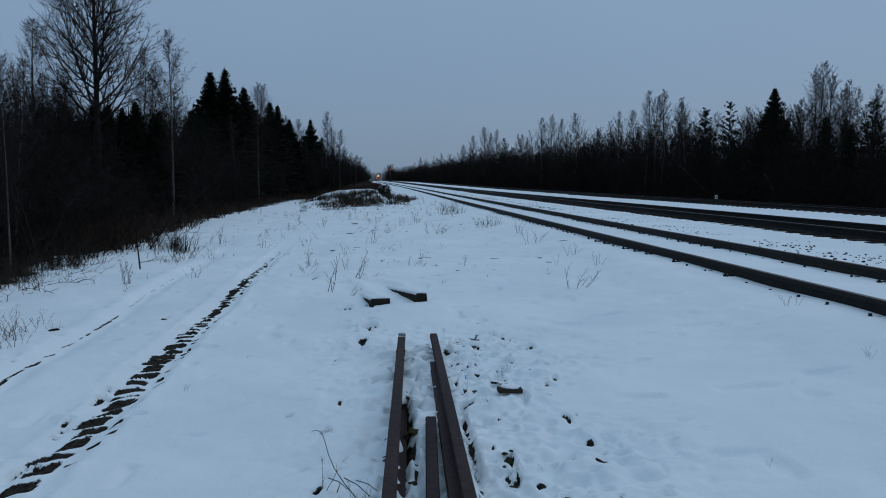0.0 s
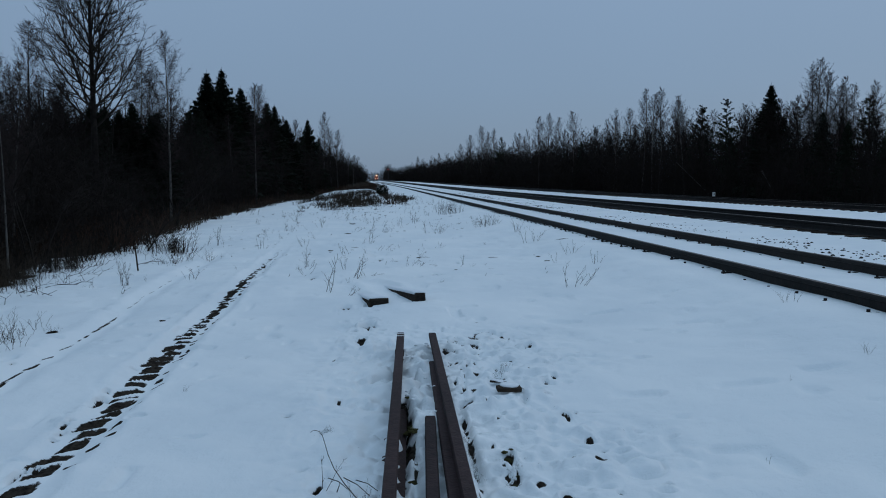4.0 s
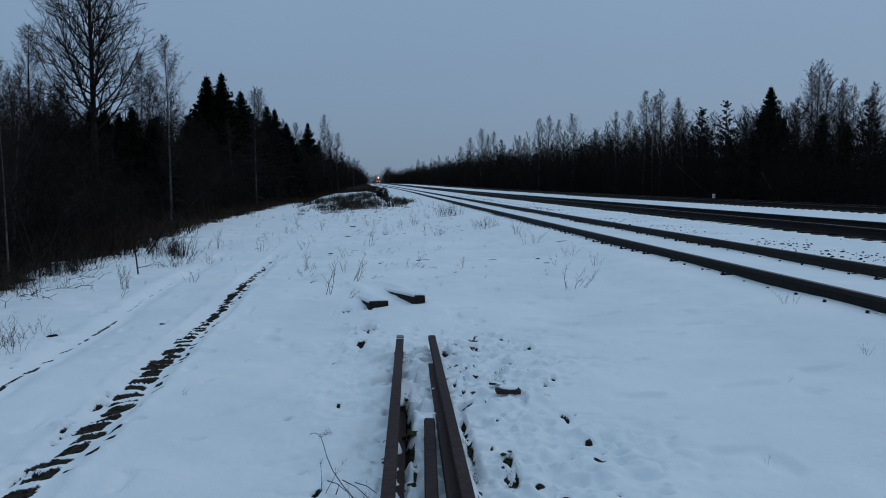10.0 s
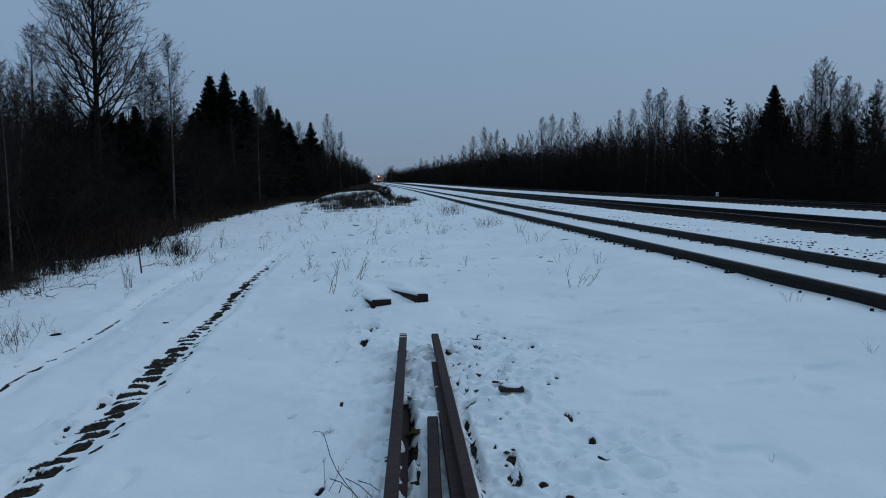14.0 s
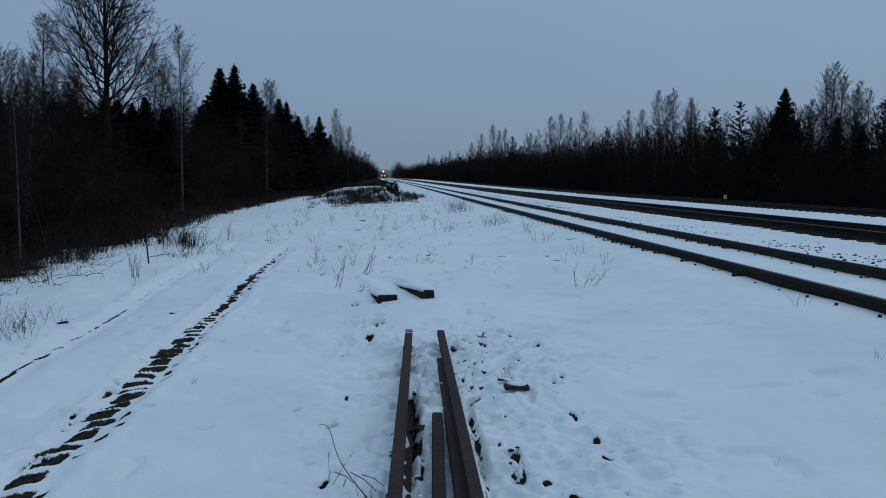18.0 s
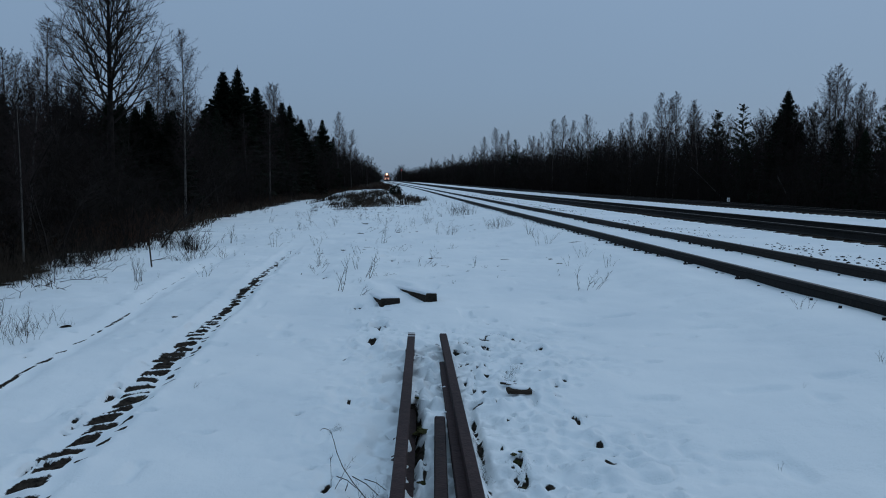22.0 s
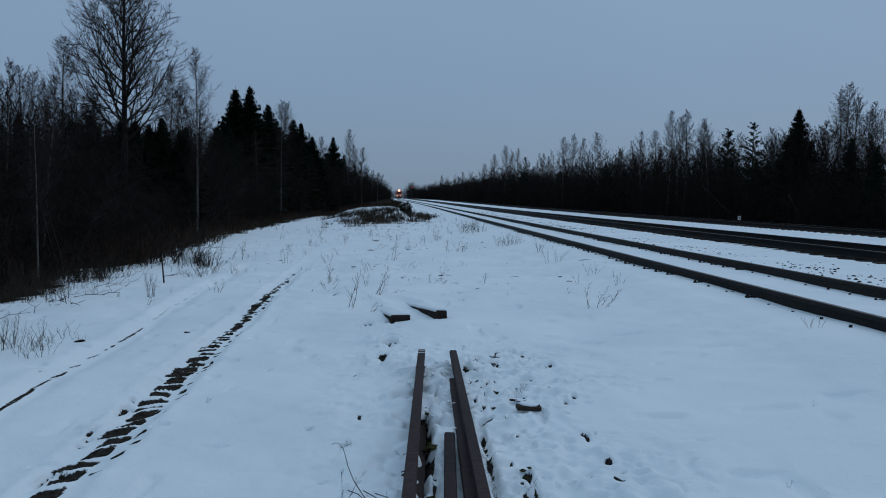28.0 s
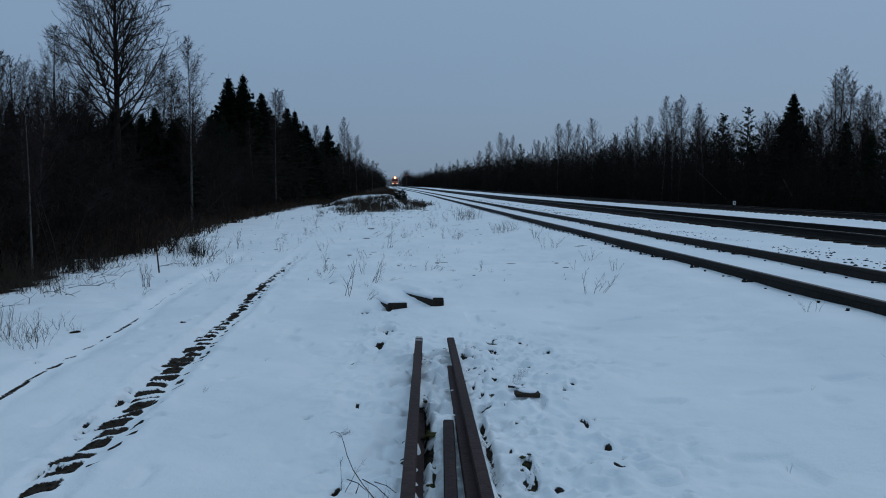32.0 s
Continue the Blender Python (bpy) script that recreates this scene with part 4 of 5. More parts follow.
for i, (x, y, h) in enumerate(EAST_BIRCHES + EAST_FAR):
    tree("birch_tree", "leafless grey birch tree", BIRCHES[(i + 1) % 4], x, y, h, 9, "trees along the east edge", 57 * i)


for i, (x, y, h) in enumerate(((-11.54, 33, 5.1), (-11.2, 33.4, 4.9), (-9.98, 33, 5.0), (-8.98, 33, 4.6), (-12.78, 33, 4.8), (-10.5, 33, 4.7), (-12.1, 34, 4.6), (-9.5, 34, 4.6), (-14.2, 36, 4.9))):
    tree("spruce_tree", "young dark spruce tree in the undergrowth", SLIM_SPRUCE, x, y, h, 10, "trees along the west edge", 47 * i)
for x, y, h, spin in ((-7.31, 28.4, 6.88, 0), (-7.8, 51.2, 7.9, 120), (-5.92, 13.05, 2.8, 60)):
    tree("birch_tree", "slender leafless birch tree with a whitish trunk before the wood", PALE_BIRCH, x, y, h, 9, "trees along the west edge", spin)
for a, b in (((24.0, 44.7, .35), (23.1, 44.7, 1.95)), ((24.6, 58.6, 1.5), (23.4, 58.6, 2.6))):
    a, b = Vector(a), Vector(b)
    t = tagged(new("leaning_stem"), "pale dead stem leaning before the dark wood", "dead stem")
    st = Sticks()
    foot = a + (a - b) * ((a.z + .5) / (b.z - a.z))
    st.stick(foot, a, .045, .035)
    st.stick(a, b, .035, .02)
    part("stem", st.mesh("stem", BIRCH_BARK, 6), None, t)
    st = Sticks()
    st.stick(a.lerp(b, .6), a.lerp(b, .75) + Vector((-.25, -.1, .2)), .014, .006)
    part("snag", st.mesh("snag", BIRCH_BARK, 5), None, t)


def thicket_mesh(seed, w, h, stems, side=9, fine=4, wide=1.0):
    rr = random.Random(seed)
    st = Sticks()
    for s in range(stems):
        p = Vector((rr.uniform(-w, w), rr.uniform(-w, w), -.2))
        d = Vector((rr.gauss(0, .14), rr.gauss(0, .14), 1)).normalized()
        L = h * rr.uniform(.5, 1.05)
        r = rr.uniform(.012, .028)
        pts = [p]
        for i in range(3):
            d = (d + Vector((rr.gauss(0, .08), rr.gauss(0, .08), .03))).normalized()
            pts.append(pts[-1] + d * L / 3)
            st.stick(pts[-2], pts[-1], r * (1 - i / 3.3), r * (1 - (i + 1) / 3.3))
        for k in range(side):
            u = rr.uniform(.15, 2.95)
            o = pts[int(u)].lerp(pts[int(u) + 1], u - int(u))
            v = (d + Vector((rr.gauss(0, .8), rr.gauss(0, .8), rr.uniform(-.2, .5)))).normalized()
            l = h * rr.uniform(.08, .2)
            e = o + v * l
            st.twig(o, e, .012 * wide)
            for _ in range(fine):
                q = o.lerp(e, rr.uniform(.2, 1))
                z = (v + Vector((rr.gauss(0, .7), rr.gauss(0, .7), rr.uniform(-.3, .5)))).normalized()
                st.twig(q, q + z * l * rr.uniform(.3, .6), .009 * wide)
    return st.mesh("thicket", TWIG)


THICKETS = [thicket_mesh(s, 1.5, 4.6, 24, 16, 7, .5) for s in (61, 62, 63)]
BACKING = [thicket_mesh(s, 1.6, 4.6, 26, 12, 6, 1.5) for s in (64, 65, 66)]
FAR_BACKING = [thicket_mesh(s, 1.9, 4.6, 30, 9, 4, 2.4) for s in (67, 68, 69)]
SCRUB = [thicket_mesh(s, 0.8, 1.3, 20, 7, 3) for s in (71, 72)]


def west_edge(y):
    return float(np.interp(y, [0, 12, 18, 30, 60, 113, 200, 320, 640], EDGE))


def forest_height(side, y):
    """How high the closed wood stands along each side."""
    if side < 0:
        return float(np.interp(y, [8, 20, 35, 50, 62, 130, 250, 640], [4.4, 5.5, 6.1, 7.2, 8.8, 9.4, 8.9, 10.0]))
    return float(np.interp(y, [30, 50, 75, 100, 140, 200, 300, 640], [6.4, 7.4, 8.3, 8.7, 9.4, 9.7, 10.6, 13]))


def forest():
    rr = random.Random(3)
    # undergrowth, row behind row
    for side in (-1, 1):
        y = 4.0 if side < 0 else 24.0
        while y < 640:
            step = 1.7 + .03 * y
            H = forest_height(side, y)
            for row in range(7 if side < 0 and y < 75 else 5):
                if side < 0:
                    x = west_edge(y) - 1.2 - .0165 * y - row * (1.9 + .006 * y) + rr.uniform(-.5, .5)
                else:
                    x = 23.4 + float(bend(y)) * .5 + .0115 * y + row * (2.1 + .006 * y) + rr.uniform(-.6, .6)
                sz = H / 4.6 * rr.uniform(.68, 1.0) * (.55 + .4 * min(1, y / 150) if row == 0 else .85 if row == 1 else 1)
                sz *= .98 if row > 1 or y > 70 else 1
                sw = rr.uniform(.85, 1.2) * (1 + .0042 * y)
                t = tagged(new("thicket", (FAR_BACKING if y > 130 else BACKING if row > 1 or y > 70 else THICKETS)[rr.randrange(3)]), "dense dark leafless undergrowth at the forest edge", "thicket", kind="stuff")
                yy = y + rr.uniform(-.6, .6)
                t.matrix_basis = pose(x, yy, float(base_height(x, yy)) - .1, 0, 0, rr.uniform(0, 360)) @ Matrix.Diagonal((sw, sw, sz, 1))
            y += step * 1.35
    # standing trees behind it
    for side in (-1, 1):
        y = 12.5 if side < 0 else 30.0
        while y < 660:
            H = forest_height(side, y)
            for row in range(4 if y < 130 else 3):
                if side < 0:
                    x = west_edge(y) - 3.4 - row * 2.6 + rr.uniform(-1, 1)
                else:
                    x = 26.0 + float(bend(y)) * .5 + row * 2.6 + rr.uniform(-1, 1)
                k = rr.random()
                yy = y + rr.uniform(-1.5, 1.5)
                low = .86 if side < 0 and 42 < y < 125 else 1.0
                dark = .5 if side < 0 and 50 < y < 100 else .22
                if k < dark:
                    tree("spruce_tree", "young dark spruce tree in the undergrowth", YOUNG_SPRUCES[rr.randrange(2)], x, yy, H * low * (.95 if side < 0 else .78) * rr.uniform(.75, 1.05), 10, "forest trees", rr.uniform(0, 360))
                elif k < .78:
                    tree("alder_tree", "leafless dark alder tree", (ALDERS[rr.randrange(3)] if y < 110 else FAR_ALDERS[rr.randrange(2)]), x, yy, H * low * rr.uniform(.76, 1.06), 7, "forest trees", rr.uniform(0, 360))
                else:
                    tree("birch_tree", "young leafless birch tree", (YOUNG_BIRCHES if y < 110 else FAR_BIRCHES)[rr.randrange(2)], x, yy, H * low * rr.uniform(.82, 1.12), 9, "forest trees", rr.uniform(0, 360))
            y += 2.8 + .06 * y
    # the far end, where the line bends out of sight
    for i in range(16):
        t = tagged(new("thicket", BACKING[i % 3]), "dense dark leafless undergrowth at the forest edge", "thicket", kind="stuff")
        x, y = -32 + 5.5 * i, 752 + rr.uniform(-8, 8)
        t.matrix_basis = pose(x, y, float(base_height(x, y)) - .2, 0, 0, 60 * i) @ Matrix.Diagonal((3.5, 3.5, rr.uniform(1.5, 2.0), 1))
    for i, (x, y) in enumerate(((7.2, 566), (8.6, 572))):
        tree("alder_tree", "leafless dark alder tree", ALDERS[i], x, y, 12.5, 7, "forest trees", 90 * i)
        t = tagged(new("thicket", BACKING[i]), "dense dark leafless undergrowth at the forest edge", "thicket", kind="stuff")
        t.matrix_basis = pose(x, y, float(base_height(x, y)) - .2, 0, 0, 60 * i) @ Matrix.Diagonal((1.5, 1.5, 2.3, 1))
    # the east wood closes in on the line where it bends
    for i in range(30):
        u = i / 29
        x, y = 27.5 - 20.5 * u ** .9 + rr.uniform(-1, 1), 470 + 230 * u + rr.uniform(-6, 6)
        t = tagged(new("thicket", FAR_BACKING[i % 3]), "dense dark leafless undergrowth at the forest edge", "thicket", kind="stuff")
        t.matrix_basis = pose(x, y, float(base_height(x, y)) - .2, 0, 0, 70 * i) @ Matrix.Diagonal((1.9, 1.9, rr.uniform(1.7, 2.2), 1))
        tree("alder_tree", "leafless dark alder tree", FAR_ALDERS[i % 2], x + rr.uniform(-1.5, 1.5), y + 4, rr.uniform(8.5, 11.5), 7, "forest trees", 50 * i)
    for i in range(34):
        x, y = -34 + 2.6 * i, 740 + rr.uniform(-12, 12)
        tall = 1.5 if 15 <= i <= 17 else 1
        tree("alder_tree", "leafless dark alder tree", FAR_ALDERS[i % 2], x, y, rr.uniform(7.5, 10.5) * tall, 7, "forest trees", rr.uniform(0, 360))


forest()


# ---------------------------------------------------------------- weeds and dry grass
class Stalk:
    """Thin three-sided stems with side shoots, each stem one closed skin."""

    def __init__(self):
        self.v, self.f = [], []

    def ring(self, p, r):
        i = len(self.v)
        for k in range(3):
            self.v.append((p.x + r * math.cos(2.094 * k), p.y + r * math.sin(2.094 * k), p.z))
        return i

    def join(self, a, b):
        for k in range(3):
            self.f.append((a + k, a + (k + 1) % 3, b + (k + 1) % 3, b + k))

    def spike(self, a, tip):
        i = len(self.v)
        self.v.append(tuple(tip))
        for k in range(3):
            self.f.append((a + k, a + (k + 1) % 3, i))

    def mesh(self, name, mat):
        return mesh_object(name, self.v, self.f, mat, smooth=False)


def weed_stalk(st, rr, h, spread, heads, lean, r=.0045):
    """A bowed stem with forked side shoots, and a ragged head if it still has one."""
    p = Vector((rr.uniform(-spread, spread), rr.uniform(-spread, spread), -.03))
    d = Vector((rr.gauss(0, lean), rr.gauss(0, lean), 1)).normalized()
    bow = Vector((rr.gauss(0, .09), rr.gauss(0, .09), -.03))
    L = h * rr.uniform(.45, 1.05)
    k = 6
    a = st.ring(p, r)
    for j in range(k):
        p = p + d * (L / k)
        b = st.ring(p, r * (1 - .13 * (j + 1)))
        st.join(a, b)
        for _ in range(rr.choice((0, 1, 1, 2)) if j >= 1 else 0):
            v = (d + Vector((rr.gauss(0, .6), rr.gauss(0, .6), .15))).normalized()
            q = p + v * L * rr.uniform(.08, .2)
            c = st.ring(q, r * .4)
            st.join(b, c)
            for _ in range(2):
                st.spike(c, q + (v + Vector((rr.gauss(0, .6), rr.gauss(0, .6), .2))).normalized() * L * rr.uniform(.04, .11))
        d = (d + bow + Vector((rr.gauss(0, .07), rr.gauss(0, .07), 0))).normalized()
        a = b
    for _ in range(5 if heads else 1):
        st.spike(a, p + Vector((rr.gauss(0, 1), rr.gauss(0, 1), rr.gauss(0.7, 1))).normalized() * .05)


def weed_meshes(seed, h, n, spread=.12, heads=False, lean=.25, joined=False, r=.0045, mat=STALK):
    rr = random.Random(seed)
    out, st = [], Stalk()
    for i in range(n):
        weed_stalk(st, rr, h, spread, heads, lean, r)
        if not joined:
            out.append(st.mesh("stalk", STALK))
            st = Stalk()
    return st.mesh("clump", mat) if joined else out


WEEDS = [weed_meshes(81, .5, 4, .06, True, .1, r=.0042), weed_meshes(82, .35, 6, .12, True, .25, r=.0036), weed_meshes(83, .3, 9, .2, False, .35, r=.0034), weed_meshes(84, .5, 2, .03, True, .25, r=.0042)]
THIN = [weed_meshes(87, .4, 5, .1, True, .2, True, .0045), weed_meshes(88, .35, 7, .2, True, .4, True, .004), weed_meshes(96, .5, 3, .05, True, .22, True, .005)]
CLUMPS = [weed_meshes(85, .5, 36, .35, True, .35, True, .0035), weed_meshes(86, .4, 32, .3, True, .5, True, .0035)]
RUSTY_GRASS = material("reddish_dead_grass", (0.024, 0.014, 0.010), (0.066, 0.038, 0.026), 9, 0.9, bump=0, gloss=0.06)
RUSTY = [weed_meshes(97, .5, 34, .6, False, .3, True, .009, RUSTY_GRASS), weed_meshes(98, .45, 34, .6, False, .45, True, .009, RUSTY_GRASS)]
BRUSH = [weed_meshes(89, .5, 26, .4, True, .3, True, .014), weed_meshes(90, .45, 26, .4, False, .5, True, .015)]

# foot and tip of dead branches by the wood
STEEP_TWIGS = [((-4.37, 10.01, -0.41), (-4.58, 10.16, -0.25)), ((-4.41, 10.41, -0.42), (-4.6, 10.56, -0.25)), ((-4.25, 10.2, -0.41), (-4.42, 10.35, -0.23)), ((-4.21, 11.67, -0.41), (-4.46, 11.82, -0.19)), ((-4.35, 9.52, -0.41), (-4.46, 9.67, -0.3)), ((-3.85, 14.21, -0.39), (-3.97, 14.36, -0.3)), ((-4.73, 12.35, -0.43), (-4.87, 12.5, -0.34)), ((-4.38, 15.21, -0.41), (-4.46, 15.36, -0.3))]
LYING_TWIGS = [((-4.64, 11.36), (-3.94, 10.68)), ((-4.16, 11.16), (-3.87, 11.04)), ((-4.6, 10.48), (-4.17, 9.98)), ((-4.14, 10.06), (-3.85, 9.64)), ((-4.18, 14.01), (-3.8, 14.28))]
DARK_CLUMPS = [weed_meshes(s, .5, 16, .16, True, .26, True, .007, TWIG) for s in (101, 102)]
STUBS = [weed_meshes(s, .5, 9, .16, True, .13, True, .04, STALK) for s in (103, 104)]

# x, y, height, kind
WEED_SPOTS = [(-1.05, 12.53, 0.32, 0), (-0.97, 12.18, 0.25, 1), (-0.39, 11.37, 0.35, 3), (1.44, 11.9, 0.2, 0), (2.8, 11.45, 0.3, 3), (3.26, 12.35, 0.35, 1), (3.83, 6.57, 0.22, 1), (3.36, 4.79, 0.12, 1), (1.94, 3.37, 0.1, 3), (2.6, 4.37, 0.06, 3), (-1.17, 5.14, 0.08, 2), (-3.37, 10.7, 0.4, 0), (-3.29, 10.67, 0.38, 0), (-3.56, 18.02, 0.5, 0), (-2.53, 11.01, 0.3, 1), (-3.08, 7.75, 0.2, 2), (-3.29, 7.99, 0.28, 1), (-3.16, 7.05, 0.3, 1), (-3.38, 7.16, .32, 1), (-3.08, 6.66, .22, 2), (-3.6, 7.51, .35, 0), (-4.38, 10.4, 0.35, 2), (-4.44, 11.56, 0.35, 2), (1.22, 23.96, 0.5, 1), (1.6, 18.69, 0.6, 2)]
WEED_FAR = [(3.08, 20.82, 0.5, 5), (3.02, 21.52, 0.5, 2), (2.7, 29.86, 0.6, 5), (2.8, 28.63, 0.6, 4), (3.21, 17.18, 0.5, 1), (0.37, 19.77, 0.3, 2), (0.83, 13.24, 0.2, 1), (-4.17, 16.45, 0.6, 4), (-3.58, 14.64, 0.4, 5), (-4.72, 17.4, 0.5, 5), (-5.45, 35.41, 0.6, 1), (-4.59, 10.47, 0.3, 2), (-0.12, 3.3, 0.25, 3), (0.04, 3.15, 0.2, 2), (-0.41, 11.52, 0.3, 3), (3.1, 14.96, 0.5, 1), (-3.1, 14.75, 0.3, 2), (-1.1, 11.76, 0.12, 2)]
WEED_NEAR = [(-3.2, 6.9, .3, 1), (-3.3, 7.3, .34, 2), (-3.45, 7.35, .3, 1), (-2.95, 6.75, .26, 1), (-3.5, 7.1, .36, 0), (-3.25, 7.5, .3, 2), (-3.7, 7.7, .34, 1), (-3.1, 6.95, .32, 0)]
for x, y, h, k in WEED_SPOTS + WEED_FAR + WEED_NEAR:
    s = h / .5
    spot = pose(x, y, height(x, y), 0, 0, (x * 97 + y * 31) % 360) @ Matrix.Diagonal((s, s, s, 1))
    if k > 3:
        w = tagged(new("weed_clump", CLUMPS[k - 4]), "thick clump of dead brown weeds in snow", "weeds", kind="stuff")
    else:
        w = tagged(new("weed"), "dry brown weed stalks standing in snow", "weed", "weeds in the snow")
        for me in WEEDS[k]:
            part("stalk", me, None, w)
    w.matrix_basis = spot


def scatter():
    rr = random.Random(9)

    def put(me, x, y, s, label, name="dry_grass", tilt=0):
        g = tagged(new(name, me), label, "dry grass", kind="stuff")
        g.matrix_basis = pose(x, y, height(x, y) - .02, rr.gauss(0, tilt), rr.gauss(0, tilt), rr.uniform(0, 360)) @ Matrix.Diagonal((s, s, s, 1))

    # dark tufts before the wood
    for x, y, s in ((-4.98, 17.91, .9), (-4.57, 17.69, 1.0), (-4.35, 17.1, .8), (-4.15, 16.61, 1.1), (-3.88, 15.84, .8), (-3.52, 13.95, .35), (-3.76, 14.27, .3), (-5.1, 16.9, .6)):
        put(DARK_CLUMPS[rr.randrange(2)], x, y, s, "dark tuft of dead stalks in the snow", "weed_clump")
    for x, y in ((-5.81, 17.1), (-5.71, 17.45), (-5.53, 17.63), (-5.39, 17.98), (-5.54, 19.15), (-5.92, 21.19), (-6.13, 23.05), (-6.29, 24.94), (-5.74, 15.86), (-5.9, 18.2), (-6.1, 20.1)):
        put(SCRUB[rr.randrange(2)], x - .3, y, rr.uniform(.4, .65), "low leafless scrub at the edge of the forest", "scrub")
    # tangled grass where the snow ends
    for i in range(90):
        y = 10.5 + 14 * rr.random() ** 1.3
        put((CLUMPS + DARK_CLUMPS)[rr.randrange(4)], west_edge(y) + rr.gauss(.05, .28), y, rr.uniform(.3, .75), "tangled dry grass at the edge of the forest", tilt=14)
    # along the forest's foot
    y = 8.0
    while y < 110:
        x = west_edge(y)
        for _ in range(4):
            put((CLUMPS if y < 25 else BRUSH)[rr.randrange(2)], x + rr.uniform(-1.2, .5), y + rr.uniform(-.4, .4), rr.uniform(.5, 1.3), "tangled dry grass at the edge of the forest")
        if rr.random() < .8:
            put(SCRUB[rr.randrange(2)], x + rr.uniform(-1.4, -.3), y, rr.uniform(.4, .9), "low leafless scrub at the edge of the forest", "scrub")
        y += .7 + .02 * y
    y = 16.0
    while y < 150:
        for _ in range(2):
            put(RUSTY[rr.randrange(2)], west_edge(y) + rr.uniform(-2.2, -.1), y + rr.uniform(-.4, .4), rr.uniform(.9, 1.9), "reddish dead grass under the trees")
        y += .8 + .022 * y
    # dead grass and low scrub on the far verge
    for i in range(150):
        y = 66 + 190 * rr.random() ** 1.6
        reach = min(-.5 + .0038 * y, 5.15 + float(bend(y)) - 2.5)
        x = reach - abs(rr.gauss(0, 2.2))
        if x > west_edge(y):
            put(RUSTY[rr.randrange(2)], x, y, rr.uniform(.7, 1.4), "reddish dead grass on the verge")
    # on the heap
    for _ in range(46):
        x, y = rr.gauss(-1.7, 1.25), rr.uniform(41, 50)
        put(BRUSH[rr.randrange(2)], x, y, rr.uniform(.6, 1.3), "dead brown weeds on the snowy heap")
    for _ in range(46):
        put(STUBS[rr.randrange(2)], rr.gauss(-.9, 1.2), rr.uniform(44, 51), rr.uniform(.4, .95), "dark stubs of cut scrub on the snowy heap", "cut_scrub")
    for i in range(6):
        put(STUBS[i % 2], .95 + .3 * i + rr.uniform(-.06, .06), 56 - .4 * i, rr.uniform(.45, .8), "dark stubs of cut scrub on the snowy heap", "cut_scrub")
    for _ in range(30):
        put(BRUSH[rr.randrange(2)], rr.uniform(-4.0, 1.2), rr.uniform(36, 50), rr.uniform(.3, .7), "dead brown weeds on the snowy heap")
    for _ in range(14):
        put(BRUSH[rr.randrange(2)], rr.uniform(0.2, 2.6), rr.uniform(50, 56), rr.uniform(.7, 1.1), "dead brown weeds on the snowy heap")
    for _ in range(70):
        u = rr.random()
        put(BRUSH[rr.randrange(2)], rr.gauss(-1.5, 1.0) + 1.2 * u, 44 + 8 * u + rr.uniform(-2, 2), rr.uniform(.3, .8), "dead brown weeds on the snowy heap", tilt=25)
    # matted blades against the old rails
    for x, y, s in ((0.58, 4.16, 0.05), (0.56, 3.78, 0.09), (0.56, 3.65, 0.09), (0.56, 3.54, 0.1), (0.57, 3.42, 0.1), (0.61, 4.34, 0.06)):
        for _ in range(3):
            put(CLUMPS[rr.randrange(2)], x + rr.uniform(-.02, .02), y + rr.uniform(-.05, .05), s * rr.uniform(.7, 1.1), "matted dead grass beside an old rail", tilt=30)
    # withered grass behind the broken boards
    for x, y in ((.9, 4.85), (.94, 4.95), (.97, 5.05), (.88, 4.75), (.73, 3.47), (.755, 3.42), (.72, 3.3), (-.15, 4.13), (-.17, 4.1), (.93, 3.12)):
        put(CLUMPS[rr.randrange(2)], x, y, rr.uniform(.08, .14), "withered grass poking through the trampled snow", tilt=25)
    # thinly over the open snow
    for _ in range(210):
        x, y = rr.uniform(-4.2, 3.3), 46 - 37 * rr.random() ** 1.25
        put(THIN[rr.randrange(3)], x, y, .2 + .9 * rr.random() ** 2.2, "thin dry stalks in the snow", tilt=24)


scatter()

def bush_leaves(seed, w, h):
    """A rounded, ragged crown of small dark sprays."""
    rr = random.Random(seed)
    st = Sticks()
    for i in range(900):
        v = Vector((rr.gauss(0, 1), rr.gauss(0, 1), rr.gauss(0, 1))).normalized() * rr.uniform(.35, 1.0) ** .5
        k = 1 + .35 * noise.noise(v * 2.2 + Vector((seed, 0, 0)))
        p = Vector((v.x * w * k, v.y * w * k, h * (.55 + .5 * v.z * k)))
        d = Vector((v.x + rr.gauss(0, .5), v.y + rr.gauss(0, .5), abs(v.z) + rr.gauss(.3, .5))).normalized()
        st.blade(p, p + d * rr.uniform(.06, .16), .02, (rr.gauss(0, 1), rr.gauss(0, 1), rr.gauss(0, 1)))
    return st.mesh("foliage", NEEDLE)


bush = tagged(new("small_bush"), "small dense dark bush on the heap", "bush")
bush.matrix_basis = pose(0.4, 51.5, height(.4, 51.5) - .05, 0, 0, 20)
part("branches", thicket_mesh(91, .3, .8, 40), None, bush)
part("foliage", bush_leaves(92, .38, .72), None, bush)


